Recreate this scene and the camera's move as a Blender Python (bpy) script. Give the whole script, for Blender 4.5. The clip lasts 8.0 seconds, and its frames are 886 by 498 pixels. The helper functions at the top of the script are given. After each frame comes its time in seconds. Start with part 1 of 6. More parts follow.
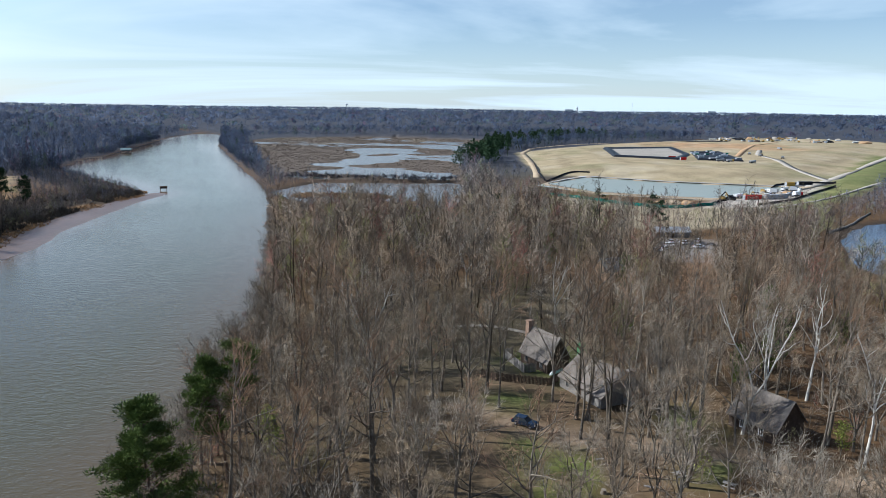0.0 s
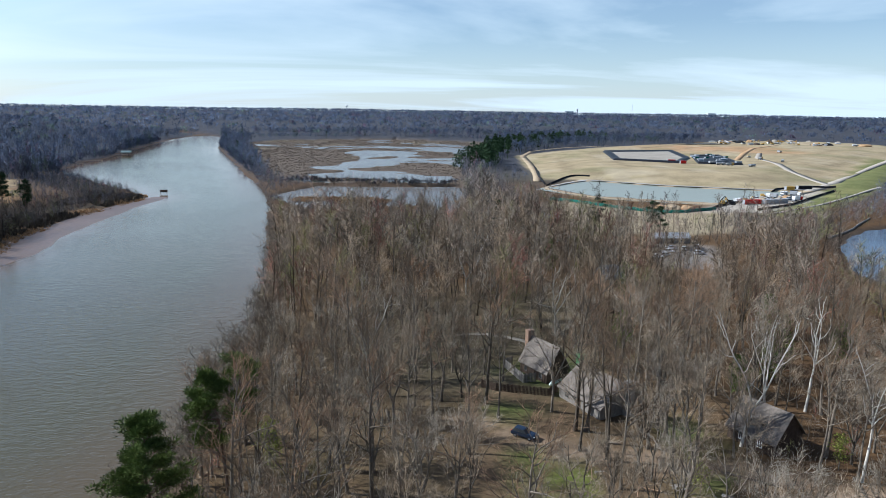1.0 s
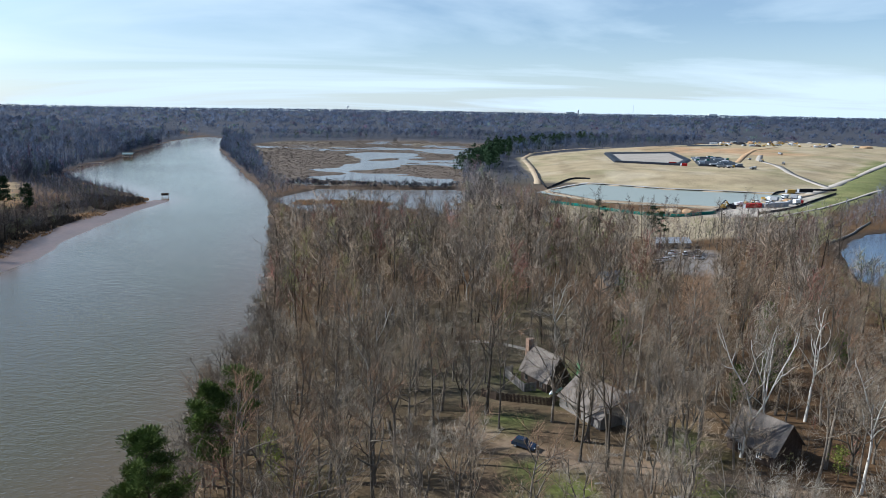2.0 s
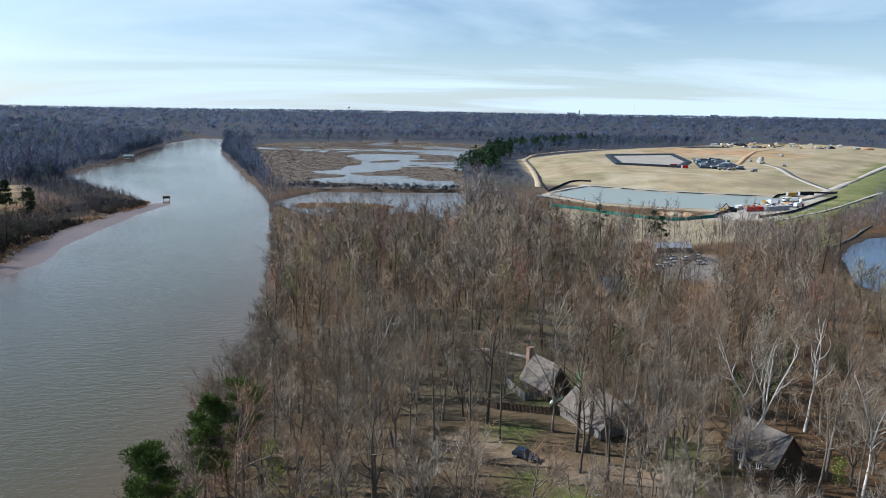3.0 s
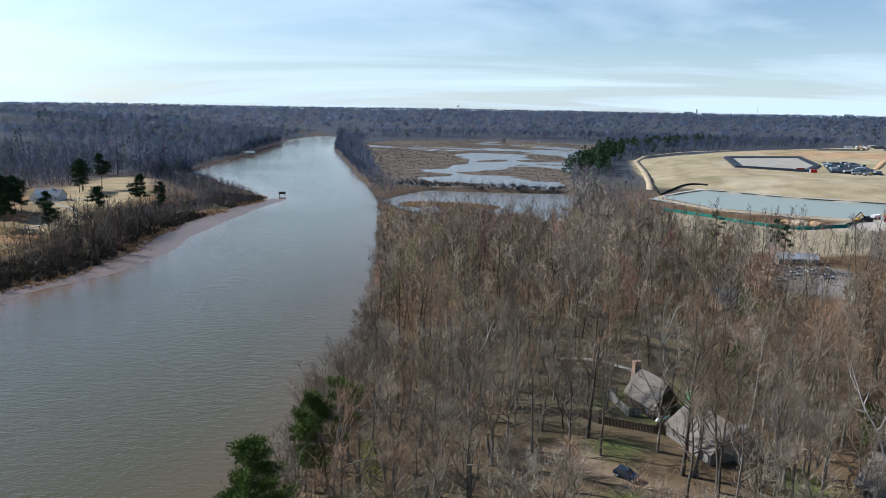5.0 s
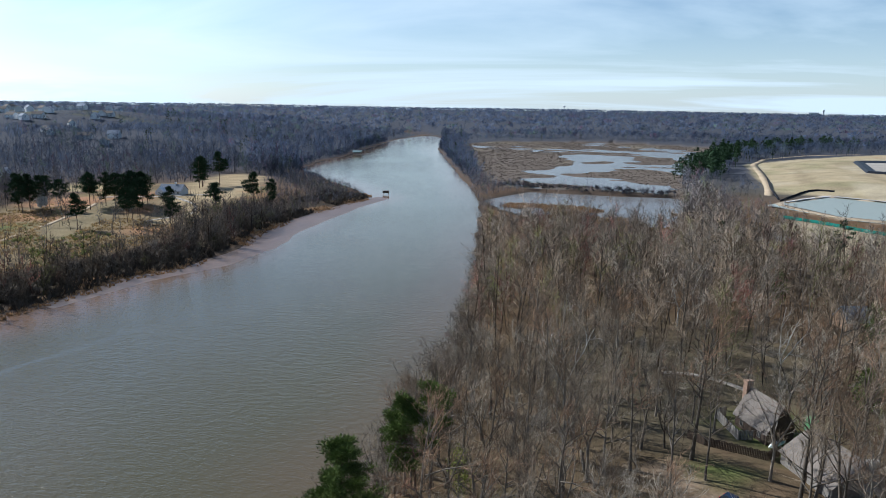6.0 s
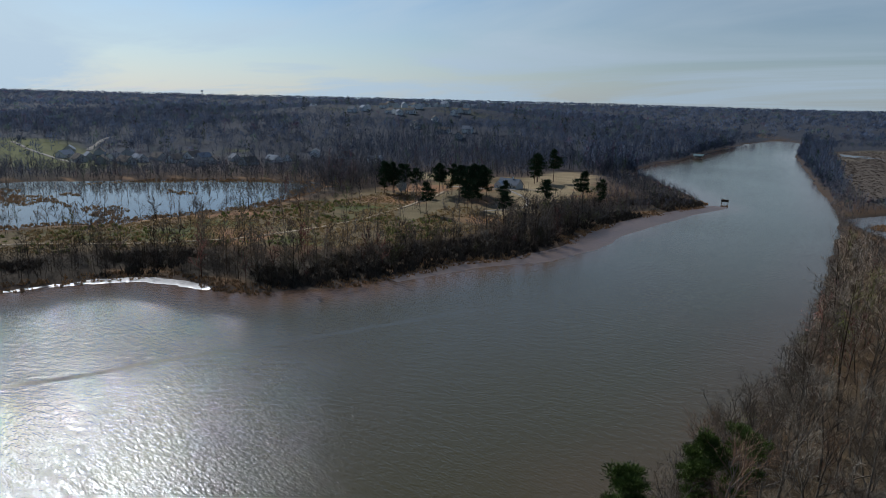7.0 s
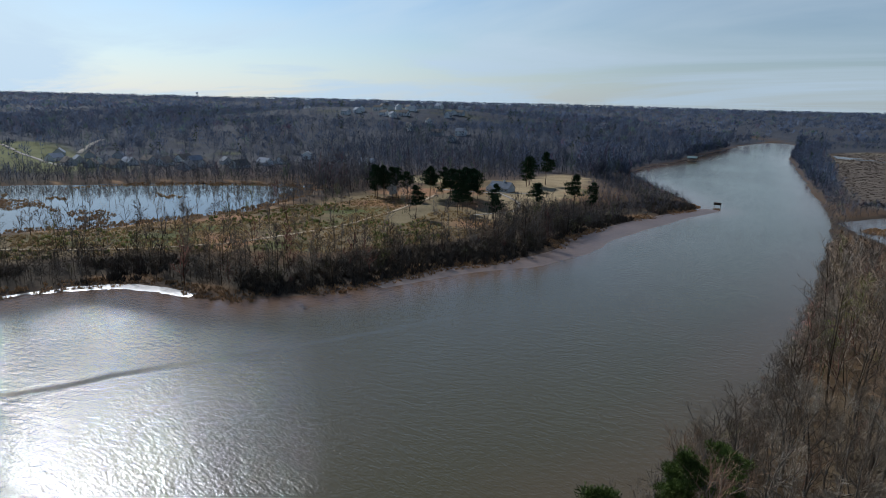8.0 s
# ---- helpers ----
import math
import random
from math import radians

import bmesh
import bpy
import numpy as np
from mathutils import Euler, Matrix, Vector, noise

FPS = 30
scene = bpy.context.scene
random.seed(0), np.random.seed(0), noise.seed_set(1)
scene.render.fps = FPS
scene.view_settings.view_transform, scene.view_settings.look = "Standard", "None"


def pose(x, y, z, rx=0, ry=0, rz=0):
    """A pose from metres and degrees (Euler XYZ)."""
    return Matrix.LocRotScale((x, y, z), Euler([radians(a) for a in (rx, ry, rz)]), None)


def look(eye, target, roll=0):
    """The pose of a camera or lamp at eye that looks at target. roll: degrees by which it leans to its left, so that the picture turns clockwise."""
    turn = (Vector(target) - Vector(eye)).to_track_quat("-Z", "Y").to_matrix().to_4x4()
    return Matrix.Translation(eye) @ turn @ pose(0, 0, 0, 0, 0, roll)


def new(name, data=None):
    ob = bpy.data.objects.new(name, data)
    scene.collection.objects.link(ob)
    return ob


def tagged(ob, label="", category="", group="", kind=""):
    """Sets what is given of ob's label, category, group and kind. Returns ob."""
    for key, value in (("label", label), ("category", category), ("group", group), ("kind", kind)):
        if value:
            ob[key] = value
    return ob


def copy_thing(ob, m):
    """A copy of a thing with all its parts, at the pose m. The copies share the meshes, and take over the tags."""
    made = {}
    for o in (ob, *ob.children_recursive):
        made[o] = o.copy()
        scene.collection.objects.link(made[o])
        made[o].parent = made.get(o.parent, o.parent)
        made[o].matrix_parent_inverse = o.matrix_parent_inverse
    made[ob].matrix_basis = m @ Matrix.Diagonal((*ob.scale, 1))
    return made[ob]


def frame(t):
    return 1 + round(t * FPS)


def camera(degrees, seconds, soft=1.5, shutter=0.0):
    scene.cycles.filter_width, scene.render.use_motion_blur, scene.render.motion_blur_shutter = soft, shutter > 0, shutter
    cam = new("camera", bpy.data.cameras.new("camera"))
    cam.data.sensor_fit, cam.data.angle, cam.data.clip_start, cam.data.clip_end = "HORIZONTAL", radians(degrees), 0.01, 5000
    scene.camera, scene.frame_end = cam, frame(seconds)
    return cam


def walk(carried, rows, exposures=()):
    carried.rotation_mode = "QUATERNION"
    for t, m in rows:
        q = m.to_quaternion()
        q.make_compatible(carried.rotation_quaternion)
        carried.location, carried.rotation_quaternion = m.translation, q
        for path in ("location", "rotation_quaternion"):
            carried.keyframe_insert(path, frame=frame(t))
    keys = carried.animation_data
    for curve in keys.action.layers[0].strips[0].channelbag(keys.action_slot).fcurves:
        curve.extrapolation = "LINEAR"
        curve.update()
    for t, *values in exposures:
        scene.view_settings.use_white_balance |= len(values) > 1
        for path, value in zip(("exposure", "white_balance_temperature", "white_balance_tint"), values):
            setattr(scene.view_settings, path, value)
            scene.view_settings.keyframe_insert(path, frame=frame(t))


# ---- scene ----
# ---------------------------------------------------------------- camera
cam = camera(66.1, 8.0, soft=0.6)


def view(x, y, z, yaw, pitch, roll):
    """Pose from place, heading left of +y, tilt and lean."""
    a, b = radians(yaw), radians(pitch)
    d = Vector((-math.sin(a) * math.cos(b), math.cos(a) * math.cos(b), math.sin(b)))
    return look((x, y, z), Vector((x, y, z)) + d, roll)


PATH = [
    (0, view(-0.8, -3.1, 59.36, -0.36, -11.71, 0.83)),
    (0.5, view(-0.8, -3.1, 60.33, -0.37, -11.65, 0.87)),
    (1, view(-0.8, -3.1, 61.3, -0.36, -11.6, 0.9)),
    (1.5, view(-0.8, -3.15, 62.27, -0.33, -11.57, 0.91)),
    (1.7, view(-0.8, -3.15, 62.68, -0.31, -11.57, 0.91)),
    (2.8, view(-0.8, -3.2, 64.95, -0.22, -11.55, 0.9)),
    (3, view(-0.8, -3.2, 65.33, -0.2, -11.55, 0.9)),
    (3.5, view(-0.8, -3.2, 66.08, -0.16, -11.57, 0.89)),
    (3.8, view(-0.8, -3.1, 66.2, -0.12, -11.58, 0.89)),
    (3.9, view(-0.8, -3, 66.22, 0.15, -11.58, 0.89)),
    (4, view(-0.8, -2.9, 66.22, 0.83, -11.6, 0.9)),
    (4.1, view(-0.8, -2.8, 66.23, 3, -11.64, 0.92)),
    (4.2, view(-0.8, -2.7, 66.24, 4.95, -11.68, 0.95)),
    (4.3, view(-0.8, -2.6, 66.25, 6.7, -11.72, 1)),
    (4.4, view(-0.8, -2.5, 66.25, 7.8, -11.75, 1.03)),
    (4.5, view(-0.8, -2.4, 66.25, 8.2, -11.77, 1.04)),
    (4.7, view(-0.8, -2, 66.25, 8.27, -11.79, 1)),
    (5.3, view(-0.8, -0.4, 66.22, 9.6, -11.82, 0.97)),
    (5.8, view(-0.8, 0.9, 66.2, 12.28, -11.84, 0.95)),
    (5.9, view(-0.8, 1.25, 66.2, 13.8, -11.86, 0.95)),
    (6, view(-0.8, 1.6, 66.2, 17.4, -11.91, 0.97)),
    (6.1, view(-0.8, 2, 66.25, 22.7, -12, 1)),
    (6.2, view(-0.8, 2.35, 66.3, 27.83, -12.13, 1.08)),
    (6.3, view(-0.8, 2.7, 66.37, 34, -12.3, 1.25)),
    (6.4, view(-0.8, 3.05, 66.43, 38.4, -12.45, 1.42)),
    (6.5, view(-0.8, 3.4, 66.5, 42.5, -12.54, 1.54)),
    (6.6, view(-0.8, 3.9, 66.55, 43.5, -12.57, 1.56)),
    (6.7, view(-0.8, 4.4, 66.6, 44.7, -12.58, 1.57)),
    (6.8, view(-0.8, 4.9, 66.65, 45, -12.58, 1.57)),
    (7, view(-0.8, 5.9, 66.75, 45, -12.57, 1.57)),
    (7.5, view(-0.8, 8.4, 67.1, 44.9, -12.48, 1.55)),
    (8, view(-0.8, 10.9, 67.6, 44.7, -12.43, 1.53)),
]
EXPO = [(t, stops, 5650, 8.2) for t, stops in ((0.0, 0.53), (4.0, 0.53), (6.0, 0.48), (6.5, 0.38), (6.7, -0.10), (7.0, -0.56), (7.4, -0.46), (8.0, -0.29))]
walk(cam, PATH, EXPO)

# ---------------------------------------------------------------- light
SUN_AZ, SUN_EL = 79.0, 36.0     # degrees left of +y, degrees above the horizon
world = bpy.data.worlds.new("sky")
scene.world = world
world.use_nodes = True
wn, wl = world.node_tree.nodes, world.node_tree.links
wn.clear()


def wnode(kind, **kw):
    n = wn.new(kind)
    for k, v in kw.items():
        n.inputs[k].default_value = v
    return n


sky = wn.new("ShaderNodeTexSky")
sky.sky_type = "NISHITA"
sky.sun_disc = False
sky.sun_elevation, sky.sun_rotation = radians(SUN_EL), radians(360 - SUN_AZ)
sky.altitude, sky.air_density, sky.dust_density, sky.ozone_density = 50, 1.0, 0.35, 3.0
# thin streaks of high cloud: noise on a plane far overhead
tc = wn.new("ShaderNodeTexCoord")
sep = wn.new("ShaderNodeSeparateXYZ")
wl.new(tc.outputs["Generated"], sep.inputs[0])
hi = wn.new("ShaderNodeMath"); hi.operation = "ADD"; hi.inputs[1].default_value = 0.10
wl.new(sep.outputs["Z"], hi.inputs[0])
comb = wn.new("ShaderNodeCombineXYZ")
for axis in ("X", "Y"):
    dv = wn.new("ShaderNodeMath"); dv.operation = "DIVIDE"
    wl.new(sep.outputs[axis], dv.inputs[0]); wl.new(hi.outputs[0], dv.inputs[1])
    wl.new(dv.outputs[0], comb.inputs[axis])
mp = wn.new("ShaderNodeMapping")
mp.inputs["Rotation"].default_value = (0, 0, radians(-12))
mp.inputs["Scale"].default_value = (0.22, 0.42, 1)
wl.new(comb.outputs[0], mp.inputs[0])
cn = wnode("ShaderNodeTexNoise", Scale=0.9, Detail=7.0, Roughness=0.55, Distortion=0.6)
wl.new(mp.outputs[0], cn.inputs["Vector"])
cr = wn.new("ShaderNodeValToRGB")
cr.color_ramp.elements[0].position, cr.color_ramp.elements[1].position = 0.44, 0.62
cr.color_ramp.elements[0].color, cr.color_ramp.elements[1].color = (0.16, 0.16, 0.16, 1), (0.95, 0.95, 0.95, 1)
wl.new(cn.outputs["Fac"], cr.inputs[0])
veil = wn.new("ShaderNodeMapRange")
veil.interpolation_type = "SMOOTHSTEP"
for key, value in (("From Min", 0.13), ("From Max", 0.36), ("To Min", 1.0), ("To Max", 0.06)):
    veil.inputs[key].default_value = value
wl.new(sep.outputs["Z"], veil.inputs["Value"])
thin = wn.new("ShaderNodeMath"); thin.operation = "MULTIPLY"
wl.new(cr.outputs[0], thin.inputs[0]); wl.new(veil.outputs[0], thin.inputs[1])
low = wn.new("ShaderNodeMapRange")        # the air whitens towards the horizon
for key, value in (("From Min", 0.0), ("From Max", 0.12), ("To Min", 0.35), ("To Max", 0.0)):
    low.inputs[key].default_value = value
wl.new(sep.outputs["Z"], low.inputs["Value"])
both = wn.new("ShaderNodeMath"); both.operation = "ADD"; both.use_clamp = True
wl.new(thin.outputs[0], both.inputs[0]); wl.new(low.outputs[0], both.inputs[1])
cmix = wn.new("ShaderNodeMix"); cmix.data_type = "RGBA"
wl.new(both.outputs[0], cmix.inputs["Factor"])
wl.new(sky.outputs[0], cmix.inputs["A"])
cmix.inputs["B"].default_value = (7.7, 8.8, 9.3, 1)
bg = wnode("ShaderNodeBackground", Strength=0.074)
# the bright air round the sun
toward = wn.new("ShaderNodeVectorMath"); toward.operation = "DOT_PRODUCT"
toward.inputs[1].default_value = (-math.sin(radians(SUN_AZ)) * math.cos(radians(SUN_EL)), math.cos(radians(SUN_AZ)) * math.cos(radians(SUN_EL)), math.sin(radians(SUN_EL)))
wl.new(tc.outputs["Generated"], toward.inputs[0])
aureole = wnode("ShaderNodeMapRange")
for key, value in (("From Min", 0.48), ("From Max", 0.95), ("To Min", 1.0), ("To Max", 1.45)):
    aureole.inputs[key].default_value = value
aureole.interpolation_type = "SMOOTHSTEP"
wl.new(toward.outputs["Value"], aureole.inputs["Value"])
glare = wn.new("ShaderNodeVectorMath"); glare.operation = "SCALE"
wl.new(cmix.outputs["Result"], glare.inputs[0]); wl.new(aureole.outputs[0], glare.inputs["Scale"])
wl.new(glare.outputs[0], bg.inputs["Color"])
wo = wn.new("ShaderNodeOutputWorld")
wl.new(bg.outputs[0], wo.inputs["Surface"])

sun = new("sun", bpy.data.lights.new("sun", "SUN"))
sun.data.energy, sun.data.angle, sun.data.color = 5.0, radians(0.53), (1.0, 0.95, 0.88)
sa, se = radians(SUN_AZ), radians(SUN_EL)
sun.matrix_world = look((-math.sin(sa) * math.cos(se) * 400, math.cos(sa) * math.cos(se) * 400, math.sin(se) * 400), (0, 0, 0))


# ---------------------------------------------------------------- materials
def material(name, color, rough=0.85, scale=1.0, spread=0.35, bump=0.0, bump_scale=None, metal=0.0, attr=None, by_object=0.0, by_island=0.0, fine=None, spec=0.06, coarse_amount=0.5):
    """A surface with grain at two scales; attr: a colour attribute in place of the colour; by_object, by_island: value spread."""
    m = bpy.data.materials.new(name)
    m.use_nodes = True
    n, l = m.node_tree.nodes, m.node_tree.links
    b = n["Principled BSDF"]
    b.inputs["Roughness"].default_value, b.inputs["Metallic"].default_value = rough, metal
    b.inputs["Specular IOR Level"].default_value = spec
    co = n.new("ShaderNodeTexCoord")
    big = n.new("ShaderNodeTexNoise"); big.inputs["Scale"].default_value = scale; big.inputs["Detail"].default_value = 4
    small = n.new("ShaderNodeTexNoise"); small.inputs["Scale"].default_value = fine or scale * 9; small.inputs["Detail"].default_value = 5
    l.new(co.outputs["Object"], big.inputs["Vector"]); l.new(co.outputs["Object"], small.inputs["Vector"])
    mixn = n.new("ShaderNodeMix"); mixn.inputs["Factor"].default_value = coarse_amount
    l.new(small.outputs["Fac"], mixn.inputs["A"]); l.new(big.outputs["Fac"], mixn.inputs["B"])
    ramp = n.new("ShaderNodeMapRange")
    ramp.inputs["From Min"].default_value, ramp.inputs["From Max"].default_value = 0.3, 0.7
    ramp.inputs["To Min"].default_value, ramp.inputs["To Max"].default_value = 1 - spread, 1 + spread
    l.new(mixn.outputs[0], ramp.inputs["Value"])
    value = ramp.outputs[0]
    for amount, kind, socket in ((by_object, "ShaderNodeObjectInfo", "Random"), (by_island, "ShaderNodeNewGeometry", "Random Per Island")):
        if amount:
            src = n.new(kind)
            mr = n.new("ShaderNodeMapRange")
            mr.inputs["To Min"].default_value, mr.inputs["To Max"].default_value = 1 - amount, 1 + amount
            l.new(src.outputs[socket], mr.inputs["Value"])
            mu = n.new("ShaderNodeMath"); mu.operation = "MULTIPLY"
            l.new(value, mu.inputs[0]); l.new(mr.outputs[0], mu.inputs[1])
            value = mu.outputs[0]
    vm = n.new("ShaderNodeVectorMath"); vm.operation = "SCALE"
    l.new(value, vm.inputs["Scale"])
    if attr:
        at = n.new("ShaderNodeAttribute"); at.attribute_name = attr
        l.new(at.outputs["Color"], vm.inputs[0])
    else:
        vm.inputs[0].default_value = color
    l.new(vm.outputs[0], b.inputs["Base Color"])
    if bump:
        bp = n.new("ShaderNodeBump"); bp.inputs["Strength"].default_value = 1.0; bp.inputs["Distance"].default_value = bump
        src = small
        if bump_scale:
            src = n.new("ShaderNodeTexNoise"); src.inputs["Scale"].default_value = bump_scale; src.inputs["Detail"].default_value = 4
            l.new(co.outputs["Object"], src.inputs["Vector"])
        l.new(src.outputs["Fac"], bp.inputs["Height"])
        l.new(bp.outputs[0], b.inputs["Normal"])
    return m


LANE = (0.228, -174.0)       # the current line: x = a * y + b


def water_material(name, deep, shallow, rough, ripple, chop, distance):
    """Silty water: body colour by depth, sky on its surface, ripples at two sizes and calmer lanes."""
    m = bpy.data.materials.new(name)
    m.use_nodes = True
    n, l = m.node_tree.nodes, m.node_tree.links
    b = n["Principled BSDF"]
    b.inputs["IOR"].default_value = 1.333
    co = n.new("ShaderNodeTexCoord")
    at = n.new("ShaderNodeAttribute"); at.attribute_name = "shallow"
    silt = n.new("ShaderNodeTexNoise"); silt.inputs["Scale"].default_value = 0.012; silt.inputs["Detail"].default_value = 5; silt.inputs["Distortion"].default_value = 1.0
    l.new(co.outputs["Object"], silt.inputs["Vector"])
    ad = n.new("ShaderNodeMath"); ad.operation = "MULTIPLY_ADD"; ad.inputs[1].default_value = 0.5; ad.inputs[2].default_value = -0.25; ad.use_clamp = False
    l.new(silt.outputs["Fac"], ad.inputs[0])
    ad2 = n.new("ShaderNodeMath"); ad2.operation = "ADD"; ad2.use_clamp = True
    l.new(ad.outputs[0], ad2.inputs[0]); l.new(at.outputs["Fac"], ad2.inputs[1])
    mx = n.new("ShaderNodeMix"); mx.data_type = "RGBA"
    mx.inputs["A"].default_value, mx.inputs["B"].default_value = (*deep, 1), (*shallow, 1)
    l.new(ad2.outputs[0], mx.inputs["Factor"])
    l.new(mx.outputs["Result"], b.inputs["Base Color"])
    b.inputs["Roughness"].default_value = rough
    lane = n.new("ShaderNodeTexNoise"); lane.inputs["Scale"].default_value = 0.009; lane.inputs["Detail"].default_value = 3; lane.inputs["Distortion"].default_value = 0.8
    l.new(co.outputs["Object"], lane.inputs["Vector"])
    lr = n.new("ShaderNodeMapRange"); lr.inputs["From Min"].default_value = 0.35; lr.inputs["From Max"].default_value = 0.6; lr.inputs["To Min"].default_value = 0.62
    l.new(lane.outputs["Fac"], lr.inputs["Value"])
    mp2 = n.new("ShaderNodeMapping"); mp2.inputs["Rotation"].default_value = (0, 0, radians(-18)); mp2.inputs["Scale"].default_value = (0.55, 1.0, 1.0)
    l.new(co.outputs["Object"], mp2.inputs[0])
    w1 = n.new("ShaderNodeTexNoise"); w1.inputs["Scale"].default_value = ripple; w1.inputs["Detail"].default_value = 2.5; w1.inputs["Roughness"].default_value = 0.55
    w2 = n.new("ShaderNodeTexNoise"); w2.inputs["Scale"].default_value = chop; w2.inputs["Detail"].default_value = 2
    l.new(mp2.outputs[0], w1.inputs["Vector"]); l.new(mp2.outputs[0], w2.inputs["Vector"])
    sm = n.new("ShaderNodeMath"); sm.operation = "MULTIPLY_ADD"; sm.inputs[1].default_value = 1.3
    l.new(w2.outputs["Fac"], sm.inputs[0]); l.new(w1.outputs["Fac"], sm.inputs[2])
    bp = n.new("ShaderNodeBump"); bp.inputs["Distance"].default_value = distance
    # a slick current line across the reach
    sp = n.new("ShaderNodeSeparateXYZ"); l.new(co.outputs["Object"], sp.inputs[0])
    wob = n.new("ShaderNodeTexNoise"); wob.inputs["Scale"].default_value = 0.02; l.new(co.outputs["Object"], wob.inputs["Vector"])
    q1 = n.new("ShaderNodeMath"); q1.operation = "MULTIPLY_ADD"; q1.inputs[1].default_value = LANE[0]; q1.inputs[2].default_value = LANE[1]
    l.new(sp.outputs["Y"], q1.inputs[0])
    q2 = n.new("ShaderNodeMath"); q2.operation = "SUBTRACT"; l.new(sp.outputs["X"], q2.inputs[0]); l.new(q1.outputs[0], q2.inputs[1])
    q3 = n.new("ShaderNodeMath"); q3.operation = "MULTIPLY_ADD"; q3.inputs[1].default_value = 10.0; l.new(wob.outputs["Fac"], q3.inputs[0]); l.new(q2.outputs[0], q3.inputs[2])
    q4 = n.new("ShaderNodeMath"); q4.operation = "ABSOLUTE"; l.new(q3.outputs[0], q4.inputs[0])
    q5 = n.new("ShaderNodeMapRange"); q5.interpolation_type = "SMOOTHSTEP"
    q5.inputs["From Min"].default_value, q5.inputs["From Max"].default_value, q5.inputs["To Min"].default_value = 0.4, 2.2, 0.3
    l.new(q4.outputs[0], q5.inputs["Value"])
    q6 = n.new("ShaderNodeMapRange"); q6.interpolation_type = "SMOOTHSTEP"
    q6.inputs["From Min"].default_value, q6.inputs["From Max"].default_value = 90.0, 190.0
    l.new(sp.outputs["Y"], q6.inputs["Value"])
    q7 = n.new("ShaderNodeMath"); q7.operation = "MAXIMUM"; l.new(q5.outputs[0], q7.inputs[0]); l.new(q6.outputs[0], q7.inputs[1])
    calm = n.new("ShaderNodeMath"); calm.operation = "MULTIPLY"; l.new(lr.outputs[0], calm.inputs[0]); l.new(q7.outputs[0], calm.inputs[1])
    sheltered = n.new("ShaderNodeMapRange"); sheltered.inputs["To Min"].default_value, sheltered.inputs["To Max"].default_value = 1.0, 0.25
    l.new(at.outputs["Fac"], sheltered.inputs["Value"])
    lee = n.new("ShaderNodeMath"); lee.operation = "MULTIPLY"; l.new(calm.outputs[0], lee.inputs[0]); l.new(sheltered.outputs[0], lee.inputs[1])
    reach = n.new("ShaderNodeMapRange"); reach.interpolation_type = "SMOOTHSTEP"     # ripples stronger on the lower reach, to fit the camera's views
    reach.inputs["From Min"].default_value, reach.inputs["From Max"].default_value = 95.0, 260.0
    reach.inputs["To Min"].default_value, reach.inputs["To Max"].default_value = 1.0, 0.4
    l.new(sp.outputs["Y"], reach.inputs["Value"])
    ripple_share = n.new("ShaderNodeMath"); ripple_share.operation = "MULTIPLY"; l.new(lee.outputs[0], ripple_share.inputs[0]); l.new(reach.outputs[0], ripple_share.inputs[1])
    l.new(ripple_share.outputs[0], bp.inputs["Strength"]); l.new(sm.outputs[0], bp.inputs["Height"])
    l.new(bp.outputs[0], b.inputs["Normal"])
    return m


M_GROUND = material("ground_cover", (0.2, 0.15, 0.1), 0.95, 0.06, 0.35, 0.25, 0.9, attr="cover", fine=0.9)
M_RIVER = water_material("river_water", (0.074, 0.061, 0.025), (0.140, 0.084, 0.052), 0.09, 1.95, 0.66, 0.165)
M_POND = water_material("still_water", (0.085, 0.082, 0.068), (0.12, 0.10, 0.075), 0.05, 0.8, 0.2, 0.018)
M_FLATS = water_material("tidal_shallows", (0.13, 0.11, 0.092), (0.17, 0.125, 0.095), 0.2, 0.8, 0.2, 0.28)
# the slough's blue is the sky's reflection, put into the body colour
M_SLOUGH = water_material("slough_water", (0.035, 0.060, 0.105), (0.06, 0.07, 0.085), 0.10, 0.8, 0.3, 0.16)
M_BASIN = water_material("basin_water", (0.26, 0.275, 0.22), (0.30, 0.29, 0.24), 0.3, 0.8, 0.25, 0.20)
M_BARK = material("grey_bark", (0.150, 0.126, 0.098), 0.95, 0.8, 0.5, 0.02, by_object=0.45)
M_TWIG = material("bare_twigs", (0.222, 0.172, 0.118), 0.95, 0.25, 0.25, by_object=0.5, by_island=0.35)
M_TWIG_RED = material("reddish_twigs", (0.222, 0.142, 0.088), 0.95, 0.25, 0.3, by_object=0.35, by_island=0.35)
M_TWIG_PALE = material("pale_grey_twigs", (0.325, 0.278, 0.215), 0.95, 0.25, 0.3, by_object=0.3, by_island=0.35)
M_TWIG_DARK = material("dark_twigs", (0.125, 0.092, 0.062), 0.95, 0.25, 0.3, by_object=0.35, by_island=0.35)
M_WHITEBARK = material("white_bark", (0.50, 0.47, 0.41), 0.85, 0.6, 0.4)
M_WOODS = material("woods", (0.16, 0.13, 0.11), 0.95, 0.05, 0.2, attr="tint", by_island=0.2)
M_WOODS_FAR = material("woods_far", (0.16, 0.13, 0.11), 0.95, 0.02, 0.2, attr="tint", by_island=0.06)
